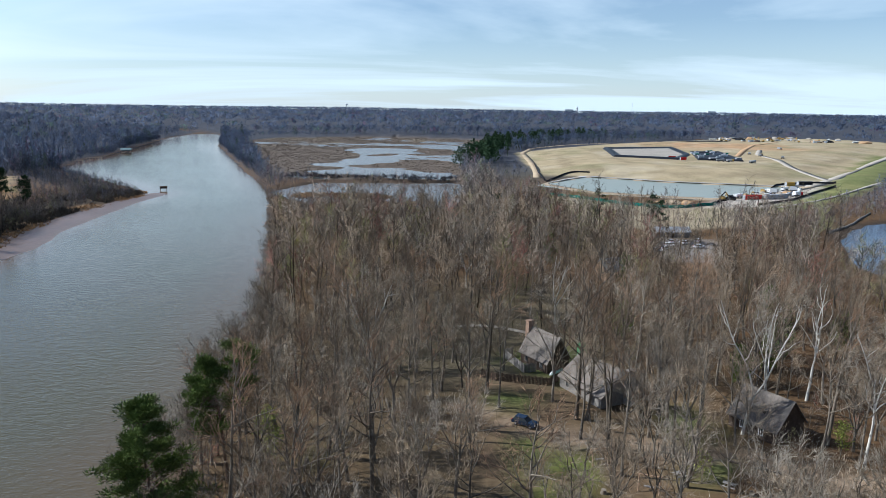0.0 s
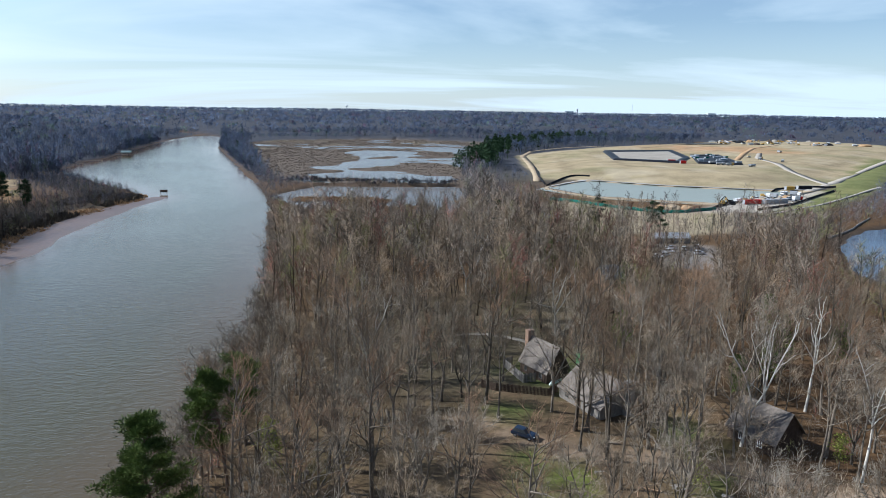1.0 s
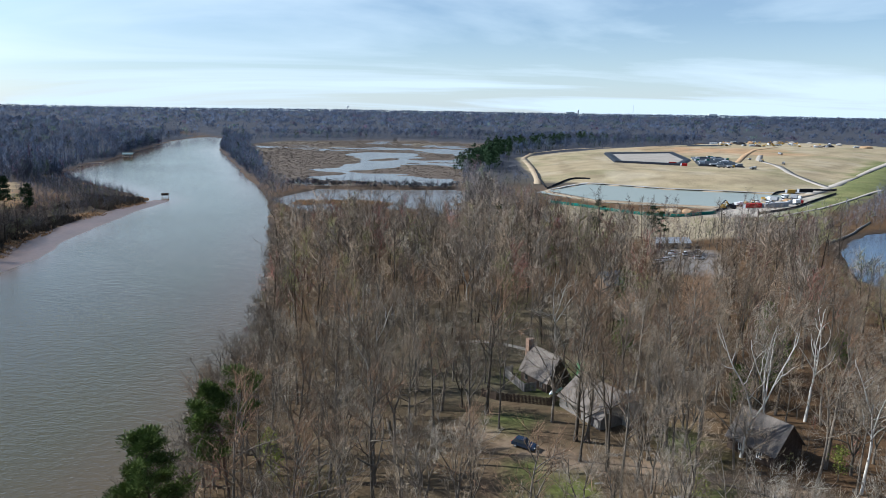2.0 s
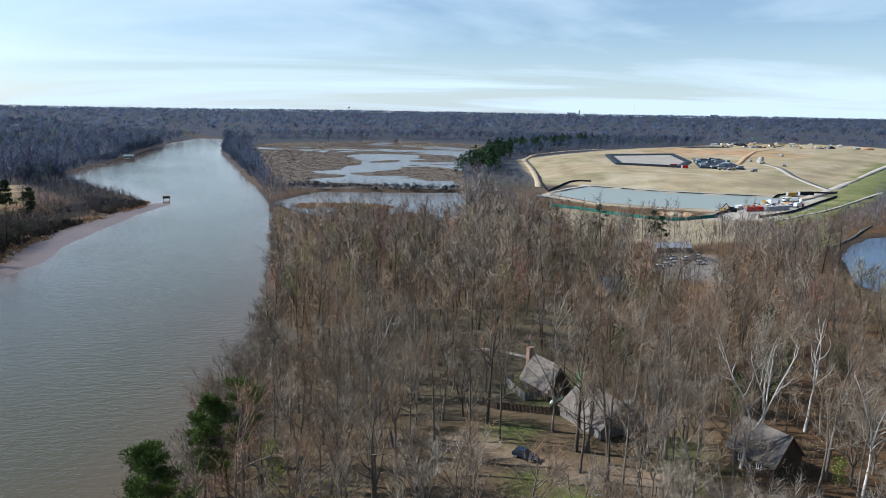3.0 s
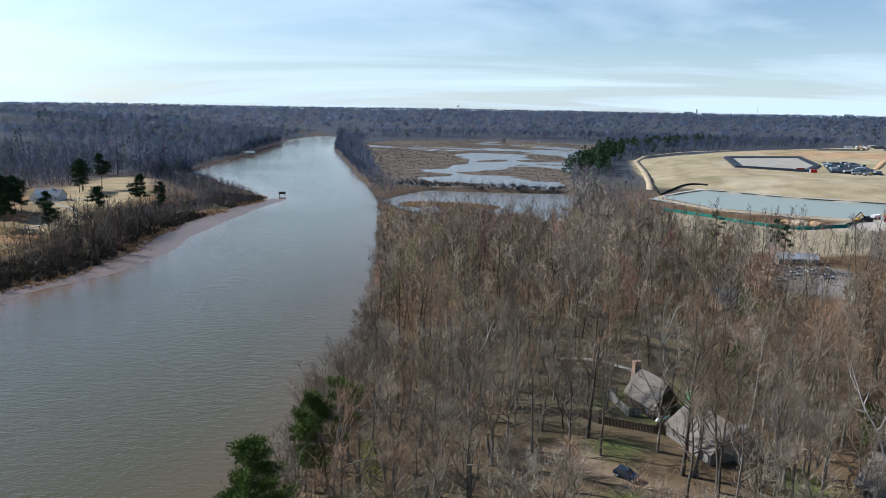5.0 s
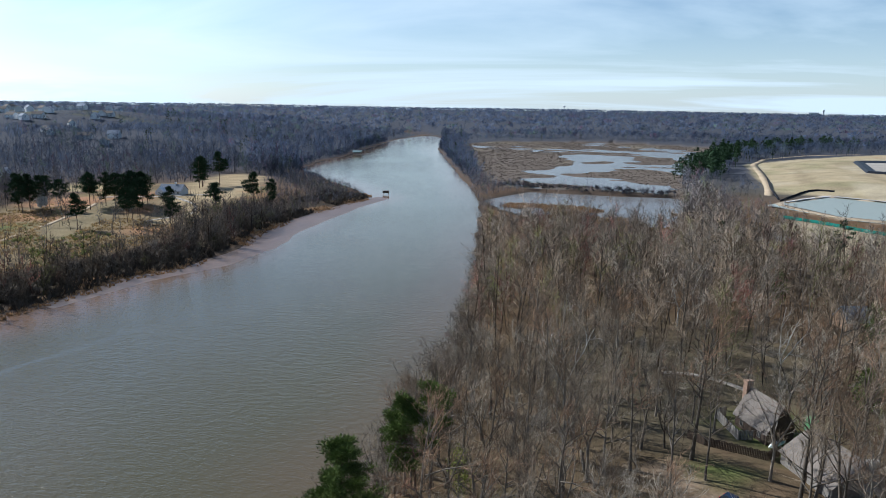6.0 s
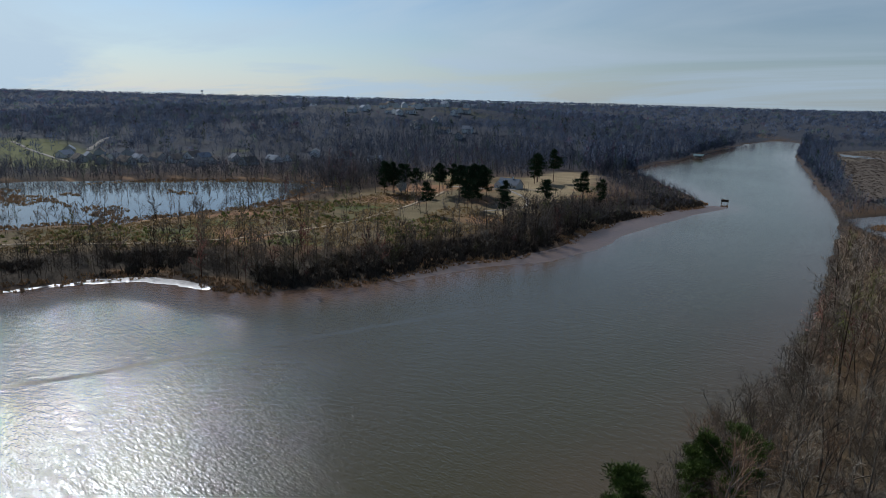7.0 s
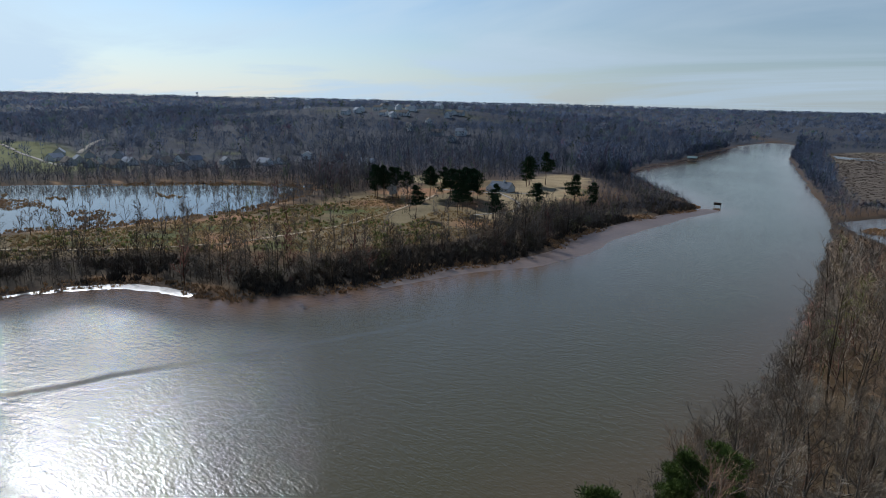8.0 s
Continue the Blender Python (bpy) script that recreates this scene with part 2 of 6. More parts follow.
def lit_through(m, share):
    """Lets light pass through thin blades and fine twigs."""
    tree = m.node_tree
    base = tree.nodes["Principled BSDF"]
    thru, both_ = tree.nodes.new("ShaderNodeBsdfTranslucent"), tree.nodes.new("ShaderNodeMixShader")
    both_.inputs[0].default_value = share
    tree.links.new(base.inputs["Base Color"].links[0].from_socket, thru.inputs["Color"])
    tree.links.new(base.outputs[0], both_.inputs[1]); tree.links.new(thru.outputs[0], both_.inputs[2])
    tree.links.new(both_.outputs[0], tree.nodes["Material Output"].inputs["Surface"])


lit_through(M_WOODS_FAR, 0.5)
M_NEEDLE = material("pine_needles", (0.085, 0.115, 0.028), 0.75, 0.5, 0.3, by_island=0.45)
M_NEEDLES_FAR = material("pine_needles_far", (0.024, 0.045, 0.020), 0.8, 0.1, 0.3, by_island=0.35)
M_BUD = material("budding_leaves", (0.24, 0.26, 0.06), 0.8, 0.5, 0.3, by_island=0.3)


# ---------------------------------------------------------------- mesh helpers
def mesh_object(name, verts, faces, mat, parent=None, colors=None, colors_name="tint", smooth=False, normals=None):
    """One mesh object from arrays; faces are all triangles or all quads."""
    verts, faces = np.asarray(verts, np.float32), np.asarray(faces, np.int32)
    me = bpy.data.meshes.new(name)
    k = faces.shape[1]
    me.vertices.add(len(verts)); me.vertices.foreach_set("co", verts.ravel())
    me.loops.add(faces.size); me.loops.foreach_set("vertex_index", faces.ravel())
    me.polygons.add(len(faces)); me.polygons.foreach_set("loop_start", np.arange(0, faces.size, k, dtype=np.int32))
    me.update(calc_edges=True)
    if colors is not None:
        at = me.attributes.new(colors_name, "FLOAT_COLOR", "POINT")
        rgba = np.ones((len(verts), 4), np.float32); rgba[:, :3] = colors
        at.data.foreach_set("color", rgba.ravel())
    me.materials.append(mat)
    if smooth:
        me.polygons.foreach_set("use_smooth", np.ones(len(faces), bool))
    if normals is not None:
        me.polygons.foreach_set("use_smooth", np.ones(len(faces), bool))
        me.normals_split_custom_set_from_vertices(normals.tolist())
    ob = new(name, me)
    ob.parent = parent
    return ob


def part(name, bm, mat, parent=None, label=""):
    """Links a bmesh as one mesh object under a thing or a part."""
    me = bpy.data.meshes.new(name)
    bm.to_mesh(me); bm.free()
    me.materials.append(mat)
    ob = new(name, me)
    ob.parent = parent
    if label:
        ob["label"] = label
    return ob


def thing(name, x, y, z, turn=0.0):
    ob = new(name)
    ob.empty_display_size = 0.5
    ob.matrix_world = pose(x, y, z, 0, 0, turn)
    return ob


def fbm(x, y, size, seed=0, octaves=4):
    """Smooth value noise about 0, -1 to 1."""
    out, amp, total = np.zeros(np.shape(x)), 1.0, 0.0
    for o in range(octaves):
        u, v = np.asarray(x) / size * 2**o + seed * 17.3, np.asarray(y) / size * 2**o + seed * 31.7
        i, j = np.floor(u), np.floor(v)
        a, b = u - i, v - j
        a, b = a * a * (3 - 2 * a), b * b * (3 - 2 * b)
        def h(p, q):
            s = np.sin(p * 127.1 + q * 311.7 + seed * 74.7) * 43758.5453
            return s - np.floor(s)
        n = h(i, j) * (1 - a) * (1 - b) + h(i + 1, j) * a * (1 - b) + h(i, j + 1) * (1 - a) * b + h(i + 1, j + 1) * a * b
        out += amp * (2 * n - 1); total += amp; amp *= 0.5
    return out / total


def smooth(a, b, v):
    t = np.clip((np.asarray(v, float) - a) / (b - a), 0, 1)
    return t * t * (3 - 2 * t)


def outside(poly, x, y):
    """Distance to a closed outline, negative inside."""
    x, y = np.asarray(x, float), np.asarray(y, float)
    best, inside = np.full(x.shape, 1e18), np.zeros(x.shape, bool)
    for (ax, ay), (bx, by) in zip(poly, poly[1:] + poly[:1]):
        ex, ey = bx - ax, by - ay
        t = np.clip(((x - ax) * ex + (y - ay) * ey) / (ex * ex + ey * ey + 1e-9), 0, 1)
        best = np.minimum(best, (x - ax - t * ex) ** 2 + (y - ay - t * ey) ** 2)
        if ay != by:
            inside ^= ((ay > y) != (by > y)) & (x < ex * (y - ay) / (by - ay) + ax)
    return np.where(inside, -1, 1) * np.sqrt(best)


def along(line, x, y):
    """Distance to an open line."""
    x, y = np.asarray(x, float), np.asarray(y, float)
    best = np.full(x.shape, 1e18)
    for (ax, ay), (bx, by) in zip(line, line[1:]):
        ex, ey = bx - ax, by - ay
        t = np.clip(((x - ax) * ex + (y - ay) * ey) / (ex * ex + ey * ey + 1e-9), 0, 1)
        best = np.minimum(best, (x - ax - t * ex) ** 2 + (y - ay - t * ey) ** 2)
    return np.sqrt(best)


# ---------------------------------------------------------------- the plan
EAST_BANK = [(-30, -400), (-37, -60), (-38, 40), (-42, 80), (-46, 112), (-49, 150), (-55, 195), (-61, 235), (-70, 275), (-86, 335), (-112, 440), (-147, 544), (-185, 640), (-255, 822), (-330, 1015), (-440, 1380), (-560, 1560)]
WEST_BANK = [(-640, 1600), (-505, 1451), (-490, 1257), (-416, 920), (-388, 800), (-378, 719), (-350, 622), (-279, 546), (-227, 490), (-196, 450), (-200, 412), (-200, 360), (-195, 301), (-183, 268), (-180, 228), (-189, 205), (-189, 175), (-192, 142), (-203, 119), (-222, 109), (-244, 102), (-252, 83), (-256, 61), (-275, -60), (-340, -400)]
RIVER = EAST_BANK + WEST_BANK
WETLAND = [(-372, 20), (-368, 95), (-360, 130), (-358, 180), (-362, 215), (-395, 270), (-432, 305), (-470, 280), (-505, 228), (-548, 140), (-560, 20), (-480, -60)]
CREEK = [(-118, 470), (-112, 500), (-97, 538), (-36, 537), (9, 543), (40, 520), (16, 471), (10, 400), (-13, 388), (-49, 412), (-77, 412), (-101, 436)]
MARSH = [(-330, 1160), (-290, 1290), (-91, 1393), (84, 1290), (60, 900), (36, 690), (14, 560), (-128, 553), (-180, 700), (-240, 900)]
SLOUGH = [(168, 232), (162, 256), (190, 318), (230, 362), (290, 390), (360, 380), (340, 300), (260, 220)]
LANDFILL = [(96, 870), (86, 681), (86, 580), (123, 574), (167, 538), (260, 506), (322, 556), (430, 680), (560, 850), (760, 1060), (860, 1250), (780, 1420), (560, 1380), (290, 1150), (160, 980)]
BASIN = [(80, 508), (122, 566), (178, 530), (258, 506), (286, 517), (222, 463), (177, 432), (149, 445), (107, 459)]
YARD_WORKS = [(150, 395), (178, 425), (226, 462), (290, 515), (330, 530), (300, 490), (240, 430), (190, 392)]
DIKE = [(178, 372), (222, 396), (300, 478), (372, 566), (520, 770), (600, 880), (570, 890), (490, 790), (310, 536), (238, 440), (190, 392)]
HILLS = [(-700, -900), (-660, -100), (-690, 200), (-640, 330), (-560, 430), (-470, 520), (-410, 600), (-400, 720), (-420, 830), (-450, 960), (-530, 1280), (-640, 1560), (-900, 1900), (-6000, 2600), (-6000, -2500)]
MEADOW = [(-345, -40), (-300, 60), (-285, 118), (-262, 150), (-236, 180), (-222, 240), (-235, 300), (-245, 345), (-250, 400), (-300, 470), (-360, 430), (-375, 380), (-372, 300), (-350, 220), (-346, 140), (-356, 60)]
LAWN = [(-297, 372), (-348, 456), (-373, 513), (-371, 545), (-325, 516), (-288, 458), (-264, 400), (-246, 350), (-236, 310), (-250, 292), (-291, 340)]
LAWN_LOW = [(-262, 239), (-284, 285), (-293, 328), (-302, 349), (-339, 354), (-330, 319), (-290, 259)]
CLEARING = [(70, 322), (118, 318), (150, 335), (180, 372), (168, 398), (140, 395), (105, 418), (76, 440), (62, 415)]
PARKING = [(86, 248), (108, 244), (122, 292), (96, 298)]
HOUSE_YARD = [(4, 98), (14, 84), (40, 80), (64, 88), (60, 112), (44, 118), (34, 136), (30, 150), (10, 150), (6, 122)]
DRIVE = [(4, 119), (13, 110), (22, 105), (31, 103), (40, 101), (56, 96), (75, 88)]


def water_gap(x, y):
    """How far a place is from open water at river level; negative on water."""
    rag = 3.0 * fbm(x, y, 26, 3) + 1.2 * fbm(x, y, 7, 4, 2)
    d = np.minimum(outside(RIVER, x, y), outside(WETLAND, x, y) + 2.0 * rag)
    d = np.minimum(d, np.minimum(outside(CREEK, x, y), outside(SLOUGH, x, y)))
    return d + rag * smooth(600, 150, d)


def marsh_level(x, y):
    """Tidal flats: reed beds cut by winding channels."""
    wet = smooth(-210, -90, x - 0.10 * (700 - y)) * smooth(1180, 1020, y)
    wander = 22 * fbm(x, y, 90, 9, 2)
    ridge = np.abs(fbm(x * 0.8 + wander, y * 0.9, 95, 8, 3))
    return 0.34 + 0.62 * fbm(x * 0.8, y * 0.95, 66, 10, 5) - 0.27 * wet - 0.5 * smooth(0.12, 0.0, ridge) * (0.3 + wet) + 0.5 * smooth(-16, -2, outside(MARSH, x, y))


def ground(x, y):
    x, y = np.asarray(x, float), np.asarray(y, float)
    d = water_gap(x, y)
    r = np.hypot(x, y)
    land = 0.25 + 1.4 * smooth(0, 9, d) + 2.2 * smooth(6, 60, d) + 0.5 * fbm(x, y, 60, 1)
    west = smooth(-150, -200, x)
    land = land * (1 - 0.35 * west)
    land = land + west * 3.2 * smooth(60, 0, np.hypot(x + 310, y - 405) - 35)
    land = land + (22 + 12 * fbm(x, y, 250, 2, 3)) * smooth(0, 230, -outside(HILLS, x, y)) * (0.18 + 0.82 * smooth(230, 600, y)) * (1 - 0.8 * smooth(1300, 2800, r))
    land = land + 25 * smooth(1500, 4700, r) * (1 + 0.22 * fbm(x, y, 1100, 5, 3)) + 10 * smooth(1350, 1800, y) * (1 - smooth(0, 200, -outside(HILLS, x, y)))
    land = land + 22 * smooth(340, 90, np.hypot(x + 980, y - 850))
    fill = -outside(LANDFILL, x, y)
    land = np.where(fill > -14, np.maximum(land, 4.6 + 6.0 * smooth(0, 75, fill) + 4.5 * smooth(150, 380, fill)
           + 0.6 * fbm(x, y, 90, 6) * smooth(20, 90, fill)) * smooth(-14, 0, fill) + land * (1 - smooth(-14, 0, fill)), land)
    basin = outside(BASIN, x, y)
    land = np.where(basin < 9, 5.0 + (land - 5.0) * smooth(2, 9, basin) - 2.6 * smooth(3, -6, basin), land)
    dk = outside(DIKE, x, y)
    land = np.where(dk < 10, np.maximum(land, 3.0 + 4.2 * smooth(8, -14, dk)), land)
    works = outside(YARD_WORKS, x, y)
    land = np.where(works < 12, land + (4.8 - land) * smooth(12, 0, works), land)
    marsh = outside(MARSH, x, y)
    land = np.where(marsh < 0, -0.6, land)
    return np.where(d > 0, land, -2.2 * smooth(0, 14, -d))


# ---------------------------------------------------------------- ground and water
def spread(n, reach, bend, middle):
    s = np.linspace(-1, 1, n)
    return middle + reach / math.sinh(bend) * np.sinh(bend * s)


GX, GY = np.meshgrid(spread(324, 6400, 5.0, -60), spread(324, 6400, 5.0, 190))
GZ = ground(GX, GY)


def grid_faces(n, m):
    i = np.arange(n * m).reshape(n, m)
    return np.stack([i[:-1, :-1], i[:-1, 1:], i[1:, 1:], i[1:, :-1]], -1).reshape(-1, 4)


def cover_colors(x, y):
    """Base colour of what covers the ground, by the plan, with haze mixed in by distance."""
    def put(base, rgb, amount):
        return base + (np.array(rgb) - base) * np.clip(amount, 0, 1)[..., None]
    n1, n2, n3 = fbm(x, y, 45, 11), fbm(x, y, 12, 12), fbm(x, y, 160, 13)
    c = np.zeros(x.shape + (3,)) + (0.108, 0.064, 0.032)                       # leaf litter
    c = put(c, (0.095, 0.078, 0.048), smooth(0.0, 0.5, n3))
    # far ground turned blue-grey: distance haze painted into its colour
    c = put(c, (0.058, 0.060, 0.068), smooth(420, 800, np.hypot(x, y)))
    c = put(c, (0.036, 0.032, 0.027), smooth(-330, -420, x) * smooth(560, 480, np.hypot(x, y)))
    yard = smooth(6, -6, outside(HOUSE_YARD, x, y))
    c = put(c, (0.125, 0.085, 0.05), yard * smooth(-0.2, 0.35, n2))
    c = put(c, (0.085, 0.10, 0.03), yard * smooth(0.05, 0.5, fbm(x, y, 16, 14) + 0.05))
    c = put(c, (0.125, 0.165, 0.026), smooth(16, 9, np.hypot((x - 18) * 2.2, y - 94)) * smooth(-0.4, 0.1, n2))
    c = put(c, (0.25, 0.18, 0.118), smooth(3.2, 1.8, along(DRIVE, x, y) + 1.2 * n2))
    c = put(c, (0.125, 0.112, 0.036), smooth(16, 6, np.hypot(x + 24, (y - 86) * 0.7)) * smooth(-0.3, 0.3, n2))
    meadow = smooth(5, -5, outside(MEADOW, x, y))
    c = put(c, (0.165, 0.120, 0.062), meadow)
    c = put(c, (0.29, 0.155, 0.078), meadow * smooth(0.05, 0.35, n1))
    c = put(c, (0.105, 0.105, 0.036), meadow * smooth(0.05, 0.4, fbm(x, y, 30, 15)))
    c = put(c, (0.19, 0.148, 0.08), smooth(4, -4, outside(LAWN_LOW, x, y) + 8 * n1))
    c = put(c, (0.30, 0.225, 0.125), smooth(4, -4, outside(LAWN, x, y) + 10 * n1 + 4 * n2))
    c = put(c, (0.30, 0.24, 0.125), smooth(12, -4, np.hypot(x + 400, y - 402) - 26 + 10 * n1))
    c = put(c, (0.29, 0.235, 0.15), smooth(4, -4, outside(CLEARING, x, y) + 6 * n1))
    c = put(c, (0.20, 0.175, 0.15), smooth(2, -2, outside(PARKING, x, y)))
    fill = outside(LANDFILL, x, y)
    straw = smooth(3, -3, fill)
    c = put(c, (0.335, 0.265, 0.157), straw)
    c = put(c, (0.31, 0.255, 0.145), straw * smooth(0.05, 0.5, fbm(x, y * 2.2, 110, 16)) * 0.9)
    c = put(c, (0.36, 0.21, 0.11), straw * smooth(0.1, 0.4, fbm(x, y * 1.6, 150, 17)) * smooth(-150, -260, fill))
    c = put(c, (0.40, 0.24, 0.125), straw * smooth(130, 60, np.hypot((x - 400) * 0.8, y - 1000) + 45 * n1) * 0.85)
    c = put(c, (0.225, 0.175, 0.105), straw * 0.6 * smooth(0.55, 0.95, np.sin(fill / 8.5 + 1.5 * n1)))
    c = put(c, (0.205, 0.185, 0.095), straw * 0.7 * smooth(0.1, 0.5, fbm(x, y * 1.8, 60, 19)))
    c = put(c, (0.42, 0.35, 0.24), straw * 0.6 * smooth(0.15, 0.5, fbm(x * 1.3, y, 34, 20)))
    c = put(c, (0.40, 0.35, 0.28), smooth(5, -2, outside(YARD_WORKS, x, y)))
    c = put(c, (0.40, 0.32, 0.22), smooth(9, 4, outside(BASIN, x, y)) * (1 - straw))
    dike = smooth(2, -2, outside(DIKE, x, y))
    c = put(c, (0.145, 0.152, 0.058), dike)
    c = put(c, (0.24, 0.22, 0.09), dike * smooth(0.0, 0.5, n2) * 0.6)
    marsh = outside(MARSH, x, y)
    c = put(c, (0.122, 0.096, 0.074), smooth(2, -2, marsh))
    c = put(c, (0.18, 0.148, 0.106), smooth(2, -2, marsh) * smooth(0.1, 0.45, fbm(x, y * 0.6, 80, 18)))
    d = water_gap(x, y)
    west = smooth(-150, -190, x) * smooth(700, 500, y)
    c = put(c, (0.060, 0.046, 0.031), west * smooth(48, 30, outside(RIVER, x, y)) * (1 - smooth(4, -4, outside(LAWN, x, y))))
    c = put(c, np.where(x[..., None] > -150, (0.062, 0.046, 0.033), (0.095, 0.066, 0.045)), smooth(6, 1.5, d))
    c = put(c, (0.30, 0.18, 0.09), west * smooth(13, 9, d) * smooth(2.5, 5, d) * smooth(-0.1, 0.3, n2))
    hills = smooth(0, 60, -outside(HILLS, x, y))
    c = put(c, (0.135, 0.135, 0.055), smooth(60, 25, along([(-874, 201), (-838, 200), (-790, 196), (-731, 196), (-654, 195), (-634, 200)], x, y) + 12 * n1))
    c = put(c, (0.10, 0.10, 0.045), hills * smooth(0.2, 0.5, n1) * smooth(300, 90, np.minimum(np.hypot(x + 980, y - 870), np.hypot(x + 650, y - 260))))
    return c


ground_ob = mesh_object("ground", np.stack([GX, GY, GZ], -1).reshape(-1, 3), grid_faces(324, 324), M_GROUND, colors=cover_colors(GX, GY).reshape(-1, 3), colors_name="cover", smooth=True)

mgx, mgy = np.meshgrid(np.arange(-332, 92, 4.2), np.arange(545, 1400, 6.0))
mgz = np.where(outside(MARSH, mgx, mgy) < 3, marsh_level(mgx, mgy), -0.8)
flats = mesh_object("marsh", np.stack([mgx, mgy, mgz], -1).reshape(-1, 3), grid_faces(*mgx.shape), M_GROUND, colors=cover_colors(mgx, mgy).reshape(-1, 3), colors_name="cover", smooth=True)
tagged(flats, "brown tidal flats with winding channels of shallow water", "marsh", kind="structure")
tagged(ground_ob, "brown leaf-littered ground with straw-coloured clearings and muddy banks", "ground", kind="structure")

wx, wy = np.meshgrid(spread(140, 6400, 5.0, -150), spread(140, 6400, 5.0, 250))
wd = outside(RIVER, wx, wy)
shal = np.clip(smooth(-34, -3, wd + 8 * fbm(wx, wy, 40, 21)) * (0.35 + 0.65 * smooth(-120, -170, wx)) , 0, 1)
river = mesh_object("water", np.stack([wx, wy, 0 * wx], -1).reshape(-1, 3), grid_faces(140, 140), M_RIVER, colors=np.repeat(shal.reshape(-1, 1), 3, 1), colors_name="shallow", smooth=True)
tagged(river, "silty brown tidal river with fine ripples and sun glitter", "river", kind="structure")


def flat_sheet(name, outline, z, mat, label, category, shallow=0.2):
    bm = bmesh.new()
    bm.faces.new([bm.verts.new((x, y, z)) for x, y in outline])
    bmesh.ops.triangulate(bm, faces=bm.faces[:])
    ob = part(name, bm, mat)
    return tagged(ob, label, category, kind="structure")


for still, sheet in ((WETLAND, M_POND), (CREEK, M_FLATS), (MARSH, M_FLATS), (SLOUGH, M_SLOUGH)):
    flat_sheet("still_water", still, 0.03, sheet, "calm shallow water that mirrors the pale sky", "water")
flat_sheet("basin_water", [(70, 500), (122, 580), (300, 524), (222, 455), (177, 424), (107, 450)], 4.2, M_BASIN, "pale grey-green water of the sediment basin below the mound", "pond")


# ---------------------------------------------------------------- trees
class Shape:
    """Collects tapered limbs and twigs."""

    def __init__(self, seed):
        self.v, self.f, self.rng = [], [], random.Random(seed)

    def limb(self, points, radii, sides):
        n0 = len(self.v)
        for k, (p, r) in enumerate(zip(points, radii)):
            d = (points[min(k + 1, len(points) - 1)] - points[max(k - 1, 0)]).normalized()
            a = d.orthogonal().normalized(); b = d.cross(a)
            for s in range(sides):
                t = 2 * math.pi * s / sides
                self.v.append(p + (a * math.cos(t) + b * math.sin(t)) * r)
        for k in range(len(points) - 1):
            for s in range(sides):
                i, j = n0 + k * sides + s, n0 + k * sides + (s + 1) % sides
                self.f += [(i, j, j + sides), (i, j + sides, i + sides)]

    def twig(self, p, q, w, upright=False):
        """One tapered twig; upright: its broad side stands."""
        if upright:
            a = self.rng.uniform(0, 6.283)
            side = Vector((math.cos(a), math.sin(a), self.rng.uniform(-.6, .6))) * w
            n = len(self.v)
            self.v += [p - side, p + side, q]
            self.f.append((n, n + 1, n + 2))
            return
        side = (q - p).cross(Vector((self.rng.uniform(-1, 1), self.rng.uniform(-1, 1), self.rng.uniform(-1, 1)))).normalized() * w
        n = len(self.v)
        self.v += [p - side, p + side, q]
        self.f.append((n, n + 1, n + 2))

    def strip(self, points, widths):
        """A flat tapering limb for trees seen from farther off."""
        n0 = len(self.v)
        side = (points[-1] - points[0]).cross(Vector((self.rng.uniform(-1, 1), self.rng.uniform(-1, 1), self.rng.uniform(-1, 1)))).normalized()
        for p, w in zip(points, widths):
            self.v += [p - side * w, p + side * w]
        for k in range(len(points) - 1):
            i = n0 + 2 * k
            self.f += [(i, i + 1, i + 3), (i, i + 3, i + 2)]

    def wander(self, p, d, length, steps, noise_, lift):
        """A crooked way of that length from p: its points."""
        out = [p.copy()]
        for _ in range(steps):
            d = (d + Vector((self.rng.uniform(-1, 1), self.rng.uniform(-1, 1), self.rng.uniform(-.6, .6))) * noise_ + Vector((0, 0, lift))).normalized()
            out.append(out[-1] + d * length / steps)
        return out

    def way(self, d, angle):
        """A direction that leaves d by about that angle."""
        a = d.orthogonal().normalized()
        a.rotate(Matrix.Rotation(self.rng.uniform(0, 6.283), 3, d))
        return (d * math.cos(angle) + a * math.sin(angle)).normalized()

    def arrays(self):
        return np.array([tuple(p) for p in self.v], np.float32), np.array(self.f, np.int32)


def on(points, g):
    """The place and the direction at the share g along a row of points."""
    k = min(int(g * (len(points) - 1)), len(points) - 2)
    return points[k].lerp(points[k + 1], g * (len(points) - 1) - k), (points[k + 1] - points[k]).normalized()


